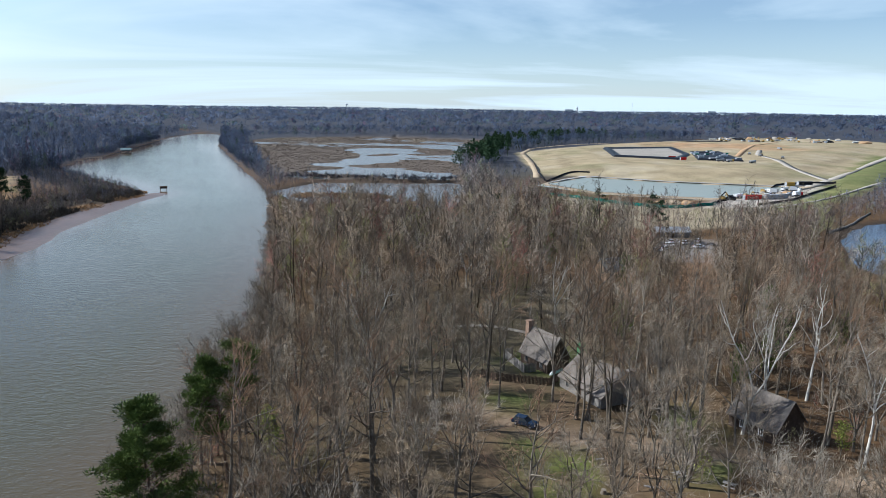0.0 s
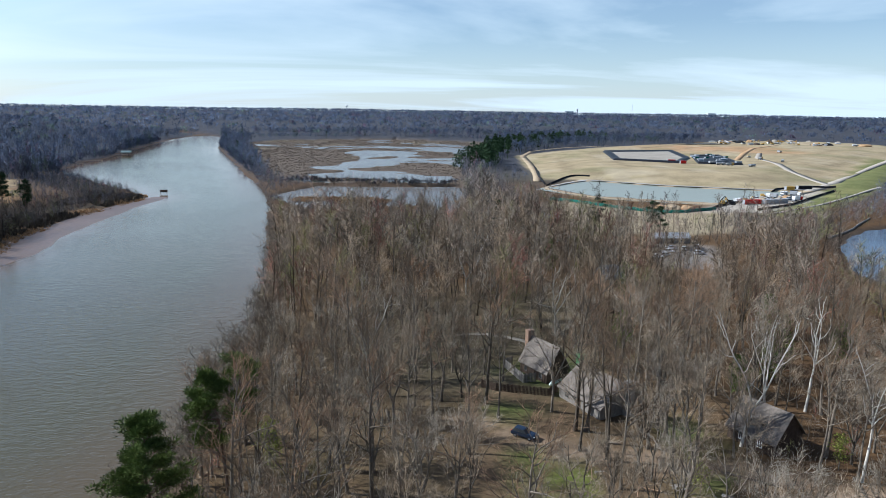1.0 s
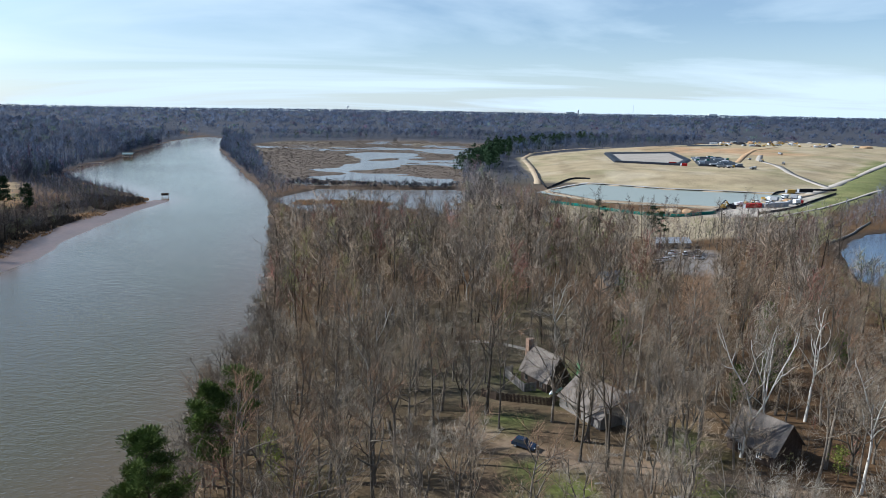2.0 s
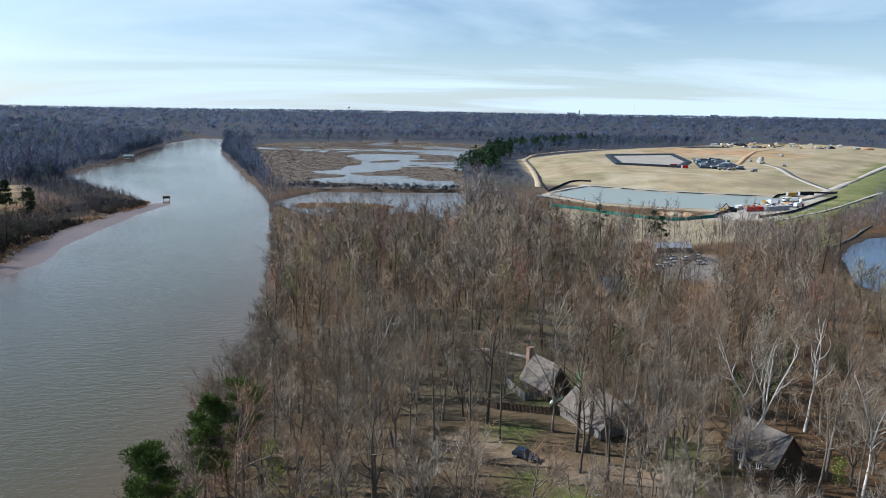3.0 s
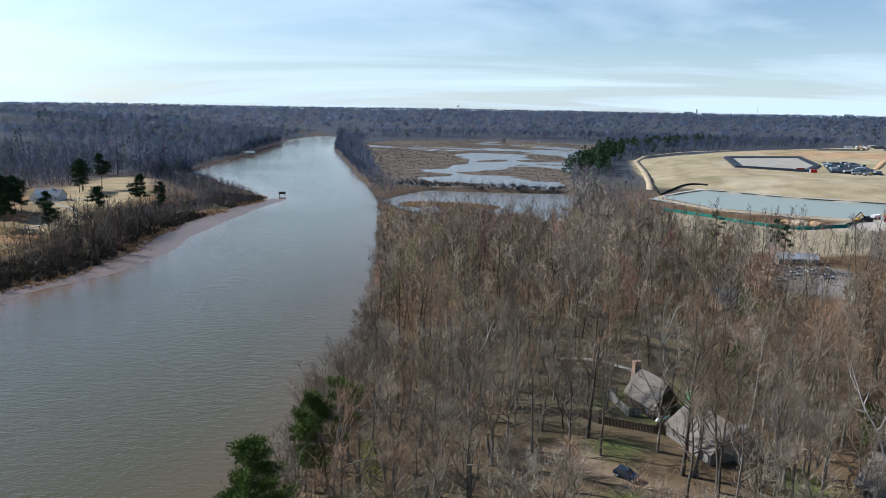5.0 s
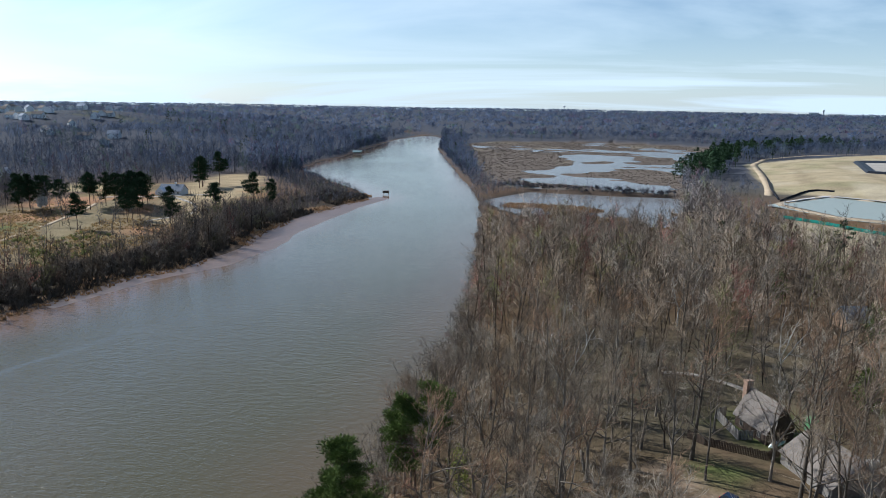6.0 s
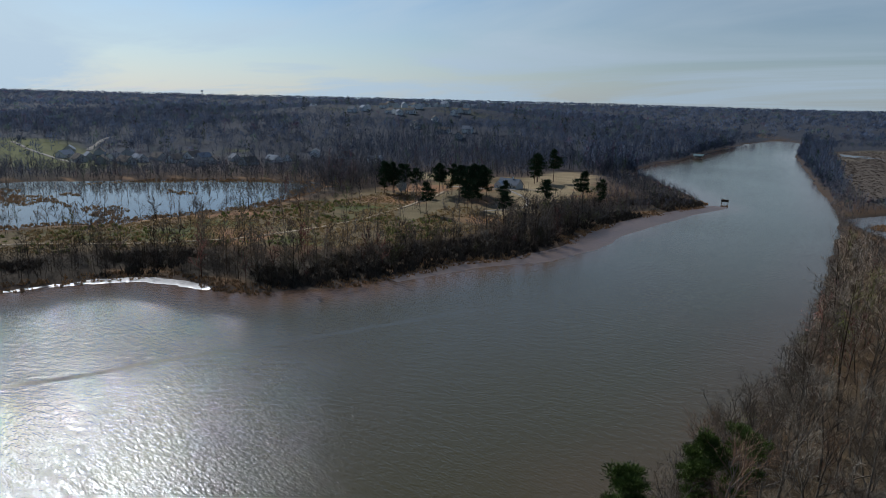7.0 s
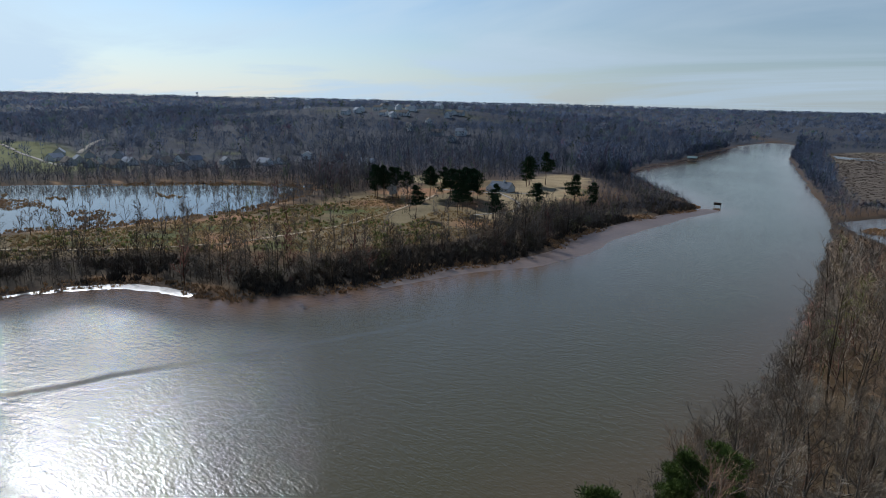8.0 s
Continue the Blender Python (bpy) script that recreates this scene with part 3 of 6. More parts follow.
def bare_crown(seed, height, limbs=12, subs=6, twigs=5, fine=3, lean=0.0, low=0.38, spread_=0.30, stems=1, thick=1.0, crook=0.30, pale_to=1):
    """A leafless tree: stems, limbs and, up to pale_to orders, boughs as one shape; the finer orders of branching as another."""
    trunk, crown = Shape(seed), Shape(seed + 1)
    rng = random.Random(seed + 2)
    r_base = thick * height * 0.0125
    up = Vector((rng.uniform(-lean, lean), rng.uniform(-lean, lean), 1)).normalized()
    lines = []
    if stems == 1:
        pts = trunk.wander(Vector((0, 0, -0.3)), up, height * 0.9, 9, 0.085, 0.05)
        rad = [r_base * ((1.35 if k == 0 else 1.0) * (1 - 0.86 * k / 9)) + 0.012 for k in range(10)]
        trunk.limb(pts, rad, 6)
        lines.append((pts, rad, low, limbs))
    else:
        bole = trunk.wander(Vector((0, 0, -0.3)), up, height * low * 0.8, 4, 0.06, 0.05)
        trunk.limb(bole, [r_base * (1.35, 1.1, 1.05, 1.0, 0.95)[k] for k in range(5)], 7)
        for i in range(stems):
            a = 6.283 * (i + rng.uniform(-.2, .2)) / stems
            d = (up + Vector((math.cos(a), math.sin(a), 0)) * rng.uniform(0.28, 0.6)).normalized()
            pts = trunk.wander(bole[-1], d, height * (0.96 - low * 0.8) * rng.uniform(0.8, 1.05), 9, 0.20, 0.10)
            rad = [r_base * 0.70 * (1 - 0.86 * k / 9) + 0.015 for k in range(10)]
            trunk.limb(pts, rad, 5)
            lines.append((pts, rad, 0.16, max(4, round(limbs * 1.3 / stems))))
    for pts, rad, start, count in lines:
        for i in range(count):
            f = start + (0.985 - start) * (i + rng.random() * 0.9) / count
            base, along_ = on(pts, f)
            rel = (f - start) / (1 - start)
            d = crown.way(along_, radians(rng.uniform(38, 70) - 24 * rel))
            length = height * spread_ * (1.08 - 0.66 * rel) * rng.uniform(0.6, 1.15) * (1 if stems == 1 else 0.72)
            lp = trunk.wander(base, d, length, 5, crook, 0.10)
            r0 = min(rad[min(int(f * 9), 9)] * 0.66, 0.011 * length + 0.04)
            trunk.limb(lp, [r0 * (1 - 0.82 * k / 5) + 0.01 for k in range(6)], 4)
            for s in range(subs):
                g = 0.22 + 0.78 * (s + rng.random()) / subs
                b0, bd = on(lp, g)
                dd = crown.way(bd, radians(rng.uniform(25, 62) * (1.1 - 0.6 * g)))
                ll = length * rng.uniform(0.26, 0.50) * (1.2 - 0.55 * g) + 0.7
                bp = crown.wander(b0, dd, ll, 2, crook * 0.9, 0.12)
                (trunk if pale_to > 1 else crown).limb(bp, [0.030 * thick + 0.004 * ll, 0.022 * thick, 0.010], 3)
                for t in range(twigs):
                    h = 0.15 + 0.85 * (t + rng.random()) / twigs
                    q0, qd = on(bp, min(h, 0.999))
                    td = (crown.way(qd, radians(rng.uniform(18, 62))) + Vector((0, 0, 0.12))).normalized()
                    tl = rng.uniform(0.7, 1.9) * (0.7 + height / 60)
                    q1 = q0 + td * tl
                    crown.twig(q0, q1, 0.024)
                    for u in range(fine):
                        w = 0.2 + 0.8 * (u + rng.random()) / fine
                        fd = (crown.way(td, radians(rng.uniform(20, 60))) + Vector((0, 0, 0.1))).normalized()
                        o = q0.lerp(q1, w)
                        crown.twig(o, o + fd * rng.uniform(0.35, 1.0), 0.014 * rng.uniform(0.7, 1.3))
    return trunk.arrays(), crown.arrays()


def tree_thing(name, shapes, bark, twig, label, category="tree", group=""):
    root = thing(name, 0, 0, 0)
    (tv, tf), (cv, cf) = shapes
    mesh_object("trunk", tv, tf, bark, root, smooth=True)
    mesh_object("crown", cv, cf, twig, root)
    return tagged(root, label, category, group)


def place_z(x, y):
    return float(ground(np.array([x]), np.array([y]))[0])


KEEP_OUT = [(22, 140, 7.5), (29, 126, 6.5), (34, 119, 6.5), (58, 109, 7.5), (19, 132, 5), (-37, 75.5, 5), (-33, 87, 5), (-31, 92, 4), (15, 111, 4.5), (20, 92, 7), (96, 280, 12), (-40.5, 91.5, 3.5)]    # x, y, radius of houses, car, lawn
rng = random.Random(5)
kinds = []
for k in range(9):
    h = (22, 24, 20, 25, 21, 18, 23, 15, 13)[k]
    kinds.append(tree_thing("bare_tree", bare_crown(100 + 7 * k, h, limbs=(13, 12, 12, 12, 13, 12, 12, 11, 11)[k], lean=0.10, low=(0.40, 0.48, 0.34, 0.5, 0.36, 0.3, 0.44, 0.28, 0.22)[k], spread_=(0.36, 0.32, 0.40, 0.32, 0.37, 0.42, 0.34, 0.44, 0.46)[k], stems=(1, 1, 3, 1, 2, 4, 1, 3, 1)[k]),
                            M_BARK, (M_TWIG, M_TWIG_RED, M_TWIG_PALE, M_TWIG_DARK, M_TWIG, M_TWIG_PALE, M_TWIG_DARK, M_TWIG_PALE, M_TWIG)[k], "tall leafless grey-brown deciduous tree on leaf litter", "tree", "bare trees of the riverside wood"))
near_trees = [(24, 105), (29.5, 108), (36, 106), (26.5, 112.5), (41, 111), (33, 101), (44, 104), (46, 117), (26, 118.5), (38, 132), (28, 93), (33.5, 95.5), (38, 99), (37, 90), (42.5, 107), (28, 102), (20, 86), (24, 82), (11, 117), (9, 124), (-37.5, 99), (-39, 106), (-40.5, 113), (-42, 121), (-36, 86.5), (-38, 92), (51, 100), (62, 99), (66, 104)]
for gx in np.arange(-50, 112, 6.6):
    for gy in np.arange(44, 158, 6.6):
        x, y = gx + rng.uniform(-2.9, 2.9), gy + rng.uniform(-2.9, 2.9)
        if water_gap(np.array([x]), np.array([y]))[0] < 2.5 or any(math.hypot(x - a, y - b) < c for a, b, c in KEEP_OUT):
            continue
        if along(DRIVE, np.array([x]), np.array([y]))[0] < 3.2:
            continue
        open_yard = outside(HOUSE_YARD, np.array([x]), np.array([y]))[0] < 6
        if (x < -30 and y < 70) or rng.random() < (0.45 if open_yard else 0.14 if x < 4 else 0.24):
            continue
        if 0.105 < x / y < 0.165 and 70 < y < 132 and rng.random() < 0.8:      # a wedge thinned out so the camera sees the old houses
            continue
        if (x > 0.66 * y + 14 or y < 58) and rng.random() < 0.6:
            continue
        near_trees.append((x, y))
for n, (x, y) in enumerate(near_trees):
    k = n % 9
    s = rng.uniform(0.82, 1.12)
    if water_gap(np.array([x]), np.array([y]))[0] < 11:       # the bank carries smaller trees
        s *= 0.78
    m = pose(x, y, place_z(x, y) - 0.1, 0, 0, rng.uniform(0, 360)) @ Matrix.Diagonal((s, s, s * rng.uniform(0.92, 1.08), 1))
    if n < 9:
        kinds[k].matrix_world = m
    else:
        copy_thing(kinds[k], m)



# ------------------------------------------------ woods farther off: real twigs, joined
def simple_tree(seed, height, twigs, width, length, low=0.35, wide=0.25, sticks=7, upright=False):
    """A leafless tree seen from farther off: trunk, a few limbs and a domed haze of twigs."""
    s, rng = Shape(seed), random.Random(seed)
    top = Vector((rng.uniform(-.05, .05) * height, rng.uniform(-.05, .05) * height, height * 0.92))
    if sticks > 4:
        s.limb([Vector((0, 0, -0.4)), top * 0.5, top], [height * 0.008, height * 0.006, 0.02], 3)
    else:
        s.twig(Vector((0, 0, -0.4)), top, height * 0.012)
    mid, half = (1 + low) / 2 * height, (1 - low) / 2 * height
    lobes = [(rng.uniform(-.45, .45), rng.uniform(-.45, .45), rng.uniform(-.3, .3)) for _ in range(5)]
    for k in range(sticks):
        f = rng.uniform(low, 0.75)
        d = s.way(Vector((0, 0, 1)), radians(rng.uniform(20, 55)))
        s.twig(top * f, top * f + d * height * rng.uniform(0.2, 0.36) * (1.15 - 0.45 * f), height * 0.0055)
    for k in range(twigs):
        ox, oy, oz = lobes[k % 5]
        d = Vector((rng.gauss(0, 1), rng.gauss(0, 1), rng.gauss(0.25, 1))).normalized()
        g = rng.random() ** 0.45 * 0.62
        p = Vector(((ox + d.x * g) * wide * height, (oy + d.y * g) * wide * height, mid + (oz + d.z * g) * half * 0.95))
        e = (d + Vector((rng.uniform(-.5, .5), rng.uniform(-.5, .5), rng.uniform(-0.35, 0.75)))).normalized()
        if upright:
            e = (e + Vector((0, 0, 0.7))).normalized() * (-1 if k % 3 else 1)
        s.twig(p - e * length * 0.4, p + e * length * rng.uniform(0.4, 0.9), width * rng.uniform(0.6, 1.4), upright)
    return s.arrays()


def branching_tree(seed, height, limbs, subs, twigs, width, low=0.3, wide=0.27, length=1.7, sides=3):
    """A leafless tree in three orders of branching, for woods: a trunk, crooked limbs, boughs and twigs. Gives the arrays and each point's tone."""
    s, rng = Shape(seed), random.Random(seed)
    d0 = Vector((rng.uniform(-.1, .1), rng.uniform(-.1, .1), 1)).normalized()
    pts = s.wander(Vector((0, 0, -0.4)), d0, height * 0.9, 4, 0.07, 0.05)
    rad = [height * 0.0088 * (1 - 0.8 * k / 4) + width * 0.15 for k in range(5)]
    if sides > 2:
        s.limb(pts, rad, sides)
    else:
        s.strip(pts, rad)
    tone = [0.5] * len(s.v)
    for i in range(limbs):
        f = low + (0.98 - low) * (i + rng.random()) / limbs
        base, ad = on(pts, f)
        rel = (f - low) / (1 - low)
        d = s.way(ad, radians(rng.uniform(38, 68) - 24 * rel))
        ll = height * wide * (1.1 - 0.6 * rel) * rng.uniform(0.65, 1.15)
        lp = s.wander(base, d, ll, 3, 0.30, 0.12)
        s.strip(lp, [height * 0.0042 * (1 - 0.4 * rel) + width * 0.35, height * 0.003 + width * 0.3, width * 0.6, width * 0.3])
        tone += [1.12] * (len(s.v) - len(tone))
        for j in range(subs):
            g = 0.22 + 0.78 * (j + rng.random()) / subs
            b0, bd = on(lp, min(g, 0.999))
            dd = (s.way(bd, radians(rng.uniform(22, 58))) + Vector((0, 0, 0.15))).normalized()
            b1 = b0 + dd * (ll * rng.uniform(0.3, 0.5) * (1.2 - 0.5 * g) + 0.8)
            s.twig(b0, b1, width * 1.1)
            for t in range(twigs):
                w = 0.15 + 0.85 * (t + rng.random()) / twigs
                td = (s.way(dd, radians(rng.uniform(20, 70))) + Vector((0, 0, 0.15))).normalized()
                o = b0.lerp(b1, w)
                s.twig(o, o + td * length * rng.uniform(0.5, 1.2), width * rng.uniform(0.6, 1.2))
    tone += [1.0] * (len(s.v) - len(tone))
    v, f = s.arrays()
    return v, f, np.array(tone)


def rounded(shape, height, low, wide, mix=0.94):
    """Turns a crown's faces outwards and gives each point a normal that leans away from the crown's middle, as a mass of fine twigs is lit."""
    v, f = shape[0], shape[1].copy()
    o = np.stack([v[:, 0] / (wide * height), v[:, 1] / (wide * height), (v[:, 2] - (0.3 + 0.5 * low) * height) / (0.6 * height)], -1)
    o /= np.linalg.norm(o, axis=1)[:, None] + 1e-6
    fn = np.cross(v[f[:, 1]] - v[f[:, 0]], v[f[:, 2]] - v[f[:, 0]])
    fn /= np.linalg.norm(fn, axis=1)[:, None] + 1e-9
    back = (fn * o[f].mean(1)).sum(1) < 0
    f[back] = f[back][:, ::-1]
    fn[back] *= -1
    n = o * mix
    for c in range(3):
        n[f[:, c]] += fn * (1 - mix)
    n /= np.linalg.norm(n, axis=1)[:, None] + 1e-6
    tone = shape[2] if len(shape) > 2 else np.ones(len(v))
    return v, f, tone, n


def scatter(shapes, xs, ys, zs, sizes, tints, rng):
    """Joins copies of the shapes at many places into one set of arrays."""
    vs, fs, cs, ns, base = [], [], [], [], 0
    which = rng.integers(0, len(shapes), len(xs))
    turn = rng.uniform(0, 2 * np.pi, len(xs))
    for k, shape in enumerate(shapes):
        v, f = shape[:2]
        idx = np.where(which == k)[0]
        if not len(idx):
            continue
        c, s, z = np.cos(turn[idx])[:, None], np.sin(turn[idx])[:, None], sizes[idx][:, None]
        X = (v[None, :, 0] * c - v[None, :, 1] * s) * z + xs[idx][:, None]
        Y = (v[None, :, 0] * s + v[None, :, 1] * c) * z + ys[idx][:, None]
        Z = v[None, :, 2] * z + zs[idx][:, None]
        vs.append(np.stack([X, Y, Z], -1).reshape(-1, 3))
        fs.append((f[None] + (np.arange(len(idx)) * len(v))[:, None, None]).reshape(-1, 3) + base)
        if len(shape) > 2:
            tone = shape[2]
        else:
            tone = np.ones(len(v)); tone[:9] = 0.55          # trunks are darker than twigs
        if len(shape) > 3:
            m = shape[3]
            ns.append(np.stack([m[None, :, 0] * c - m[None, :, 1] * s, m[None, :, 0] * s + m[None, :, 1] * c, m[None, :, 2] + 0 * c], -1).reshape(-1, 3))
        cs.append((tints[idx][:, None, :] * tone[None, :, None]).reshape(-1, 3))
        base += len(idx) * len(v)
    return np.concatenate(vs), np.concatenate(fs), np.concatenate(cs), (np.concatenate(ns) if ns else None)


def wooded(x, y):
    """Share of the ground under trees."""
    d = water_gap(x, y)
    w = smooth(1.5, 4, d)
    w = w * smooth(0, 6, outside(LANDFILL, x, y) - 12) * smooth(0, 5, outside(BASIN, x, y) - 36) * smooth(0, 4, outside(YARD_WORKS, x, y) - 6)
    w = w * smooth(0, 6, outside(DIKE, x, y) - 4) * smooth(-2, 6, outside(MARSH, x, y))
    w = w * (1 - 0.9 * smooth(3, -6, outside(MEADOW, x, y))) * (1 - smooth(4, -4, outside(LAWN, x, y))) * (1 - 0.8 * smooth(3, -6, outside(CLEARING, x, y))) * (1 - smooth(4, 1, outside(PARKING, x, y)))
    for ax, ay, ar in HILL_GAPS:
        w = w * smooth(0.55, 1.05, np.hypot(x - ax, (y - ay)) / ar)
    return w


HILL_GAPS = [(88, 238, 22), (96, 262, 26), (52, 212, 15), (30, 186, 12), (76, 186, 12), (-874, 201, 34), (-838, 200, 34), (-790, 196, 34), (-731, 196, 34), (-654, 195, 34), (-756, 243, 22), (-798, 262, 22), (-846, 287, 22), (-880, 309, 22), (-700, 205, 27), (-673, 217, 27), (-652, 232, 27), (-632, 246, 27), (-749, 223, 27), (-622, 302, 27), (-598, 322, 27), (-571, 347, 27), (-575, 273, 27), (-525, 432, 27), (-599, 413, 30), (-862, 745, 78), (-955, 855, 72), (-1140, 830, 60), (-905, 770, 55), (-1010, 930, 60), (-590, 622, 36), (-400, 405, 34), (100, 256, 30), (185, 250, 42)]


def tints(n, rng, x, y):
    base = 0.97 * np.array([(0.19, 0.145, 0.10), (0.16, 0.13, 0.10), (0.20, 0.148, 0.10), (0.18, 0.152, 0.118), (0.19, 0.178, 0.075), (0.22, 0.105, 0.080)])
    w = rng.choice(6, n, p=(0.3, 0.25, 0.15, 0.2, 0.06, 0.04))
    # the far trees' blue-grey is haze put into the bark colour by distance
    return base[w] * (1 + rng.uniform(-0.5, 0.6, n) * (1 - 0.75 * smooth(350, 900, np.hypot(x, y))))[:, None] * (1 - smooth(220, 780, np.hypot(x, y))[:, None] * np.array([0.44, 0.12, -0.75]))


def growth(x, y):
    """How tall the trees stand: scrub by the creek and on the flats, lowered before houses and slough to clear the
    camera's view, full height elsewhere.
    """
    g = np.ones(np.shape(x))
    g = np.where((x > -330) & (x < 14) & (y > 300) & (y < 640), 1 - 0.68 * smooth(290, 365, y), g)
    g = np.where((x > -420) & (x < 100) & (y >= 640) & (y < 1400), 0.5, g)
    g = np.where((x > -690) & (x < -470) & (y > 90) & (y < 420), 0.62, g)
    g = g * (1 - 0.5 * smooth(380, 200, np.hypot(x + 960, y - 830)))
    g = np.where((x > 118) & (y > 150) & (y <= 270), 0.55, g)
    g = np.where((x > 30) & (y > 270) & (y < 640) & (x < 400), 1 - 0.5 * smooth(270, 330, y), g)
    return g


def woods(name, label, shapes, xs, ys, size_lo, size_hi, seed, mat=None, scale=1.0, tone=1.0):
    r = np.random.default_rng(seed)
    zs = ground(xs, ys) - 0.1
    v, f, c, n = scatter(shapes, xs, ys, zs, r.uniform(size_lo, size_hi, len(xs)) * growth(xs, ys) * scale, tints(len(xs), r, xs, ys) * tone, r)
    ob = mesh_object(name, v, f, mat or M_WOODS, colors=c, normals=n)
    return tagged(ob, label, "woods", kind="stuff")


R = np.random.default_rng(11)


def jittered(x0, x1, y0, y1, step):
    gx, gy = np.meshgrid(np.arange(x0, x1, step), np.arange(y0, y1, step))
    gx, gy = gx.ravel() + R.uniform(-.45, .45, gx.size) * step, gy.ravel() + R.uniform(-.45, .45, gx.size) * step
    keep = R.random(gx.size) < wooded(gx, gy)
    return gx[keep], gy[keep]


MID = [rounded(branching_tree(300 + k, 20 + 3 * (k % 3), 10, 5, 6, 0.050, low=(0.26, 0.36, 0.18, 0.3)[k % 4], wide=(0.36, 0.32, 0.40, 0.34)[k % 4], length=1.9), 22, 0.3, 0.34, 0.5) for k in range(10)]
mx, my = jittered(-160, 330, -40, 560, 5.8)
keep = ~((mx > -53) & (mx < 115) & (my > 41) & (my < 161)) & ~((my < 41) & (np.abs(mx) > 100)) & ((mx < 0.68 * my + 24) | (R.random(mx.size) < 0.2))
mx, my = mx[keep], my[keep]
split = my < 290
thick_ = fbm(mx, my, 38, 35, 3) > R.uniform(-0.9, 0.3, mx.size)        # clumps and darker gaps
mx, my, split = mx[thick_], my[thick_], split[thick_]
woods("riverside_wood", "dense leafless grey-brown woodland along the river", MID, mx[split], my[split], 0.6, 1.18, 1)
woods("marsh_edge_wood", "leafless woodland between the creek and the mound", [rounded(branching_tree(360 + k, 19 + 3 * (k % 3), 8, 4, 4, 0.10, low=0.15, wide=0.36, length=2.2), 21, 0.2, 0.36, 0.55) for k in range(8)], mx[~split], my[~split], 0.8, 1.1, 2)
# saplings and brush under the nearer trees
ux, uy = jittered(-50, 112, 58, 170, 4.6)
uk = (water_gap(ux, uy) > 2) & (ux < 0.68 * uy + 10) & (fbm(ux, uy, 24, 33) > -0.12) & (along(DRIVE, ux, uy) > 3.5) & (outside(HOUSE_YARD, ux, uy) > -3)
woods("undergrowth", "thin bare saplings and brush under the trees", [branching_tree(390 + k, 5.5 + 1.5 * (k % 3), 8, 4, 4, 0.016, low=0.06, wide=0.34, length=0.9) for k in range(6)], ux[uk], uy[uk], 0.5, 1.15, 12)
# the strip between the river and the tidal flats
ex_, ey_ = jittered(-480, 60, 470, 1420, 7.0)
ed = outside(RIVER, ex_, ey_)
st = ((ed > 1) & (ed < 54) & (ex_ > -430)) | ((ex_ < 20) & (ey_ < 556) & (ey_ > 540))
woods("levee_wood", "thin bare trees on the strip between river and tidal flats", [rounded(branching_tree(480 + k, 18 + 4 * (k % 3), 6, 3, 3, 0.17, low=0.12, wide=0.26, length=2.4, sides=2), 20, 0.12, 0.26, 0.5) for k in range(6)], ex_[st], ey_[st], 0.8, 1.2, 8)
# the far bank: a dense fringe of brush, then scattered trees
bx, by = jittered(-420, -165, -160, 560, 3.9)
bd = outside(RIVER, bx, by)
fr = (bd > 1.0) & (bd < 30 + 14 * smooth(250, 300, by) + 9 * fbm(bx, by, 40, 31)) & (bx < -150) & (outside(LAWN, bx, by) > 1)
tall = 1 + 0.75 * smooth(255, 330, by[fr])
woods("bank_brush", "dark bare brush and small trees along the far bank", [simple_tree(430 + k, 8 + 3 * (k % 3), 84, 0.055, 1.7, low=0.03, wide=0.36) for k in range(6)], bx[fr], by[fr], 0.55, 1.15, 6, scale=tall, tone=0.6)
hx_, hy_ = R.uniform(-124, 14, 170), R.uniform(541, 553, 170)
woods("creek_hedge", "line of dark brush on the bank between creek and tidal flats", [simple_tree(410 + k, 6 + 2 * (k % 3), 60, 0.16, 1.8, low=0.03, wide=0.45) for k in range(4)], hx_, hy_, 1.4, 2.8, 10, tone=0.3)
bx, by = R.uniform(-170, -20, 9000), R.uniform(20, 560, 9000)
bd = outside(RIVER, bx, by)
fr = (bd > -1.5) & (bd < 9)
woods("east_bank_brush", "low bare brush at the edge of the riverside wood", [simple_tree(420 + k, 6 + 2 * (k % 3), 70, 0.05, 1.5, low=0.05, wide=0.42) for k in range(5)], bx[fr], by[fr], 0.6, 1.3, 9)
bx, by = jittered(-480, -100, 545, 1400, 5.0)
bd = outside(RIVER, bx, by)
fr = (bd > 0.4) & (bd < 13) & (bx > -470)
woods("levee_brush", "low bare brush at the water's edge", [simple_tree(425 + k, 6 + 2 * (k % 3), 40, 0.14, 1.8, low=0.02, wide=0.45) for k in range(4)], bx[fr], by[fr], 1.2, 2.4, 11, tone=0.6)
lx, ly = jittered(-640, -165, -80, 640, 8.4)
lk = (ly > -0.17 * lx - 20) & ((outside(RIVER, lx, ly) > 42) | (ly > 105 + 30 * fbm(lx, ly, 30, 36)))
lx, ly = lx[lk], ly[lk]
WEST = [rounded(branching_tree(440 + k, 15 + 3 * (k % 3), 7, 4, 3, 0.13, low=0.10, wide=0.34, length=2.0), 17, 0.1, 0.34, 0.5) for k in range(8)]
woods("west_bank_wood", "bare trees on the far bank and round the wetland", WEST, lx, ly, 0.6, 1.05, 3, tone=0.52, mat=M_WOODS_FAR)
# the wooded point before the lawn
qx, qy = R.uniform(-275, -190, 420), R.uniform(325, 492, 420)
qk = (outside([(-240, 335), (-202, 340), (-200, 412), (-203, 440), (-226, 462), (-258, 455), (-258, 400)], qx, qy) < 0) & (outside(RIVER, qx, qy) > 3)
woods("point_wood", "bare grey trees on the wooded point below the lawn", WEST, qx[qk], qy[qk], 0.9, 1.6, 15, tone=0.62, mat=M_WOODS_FAR)
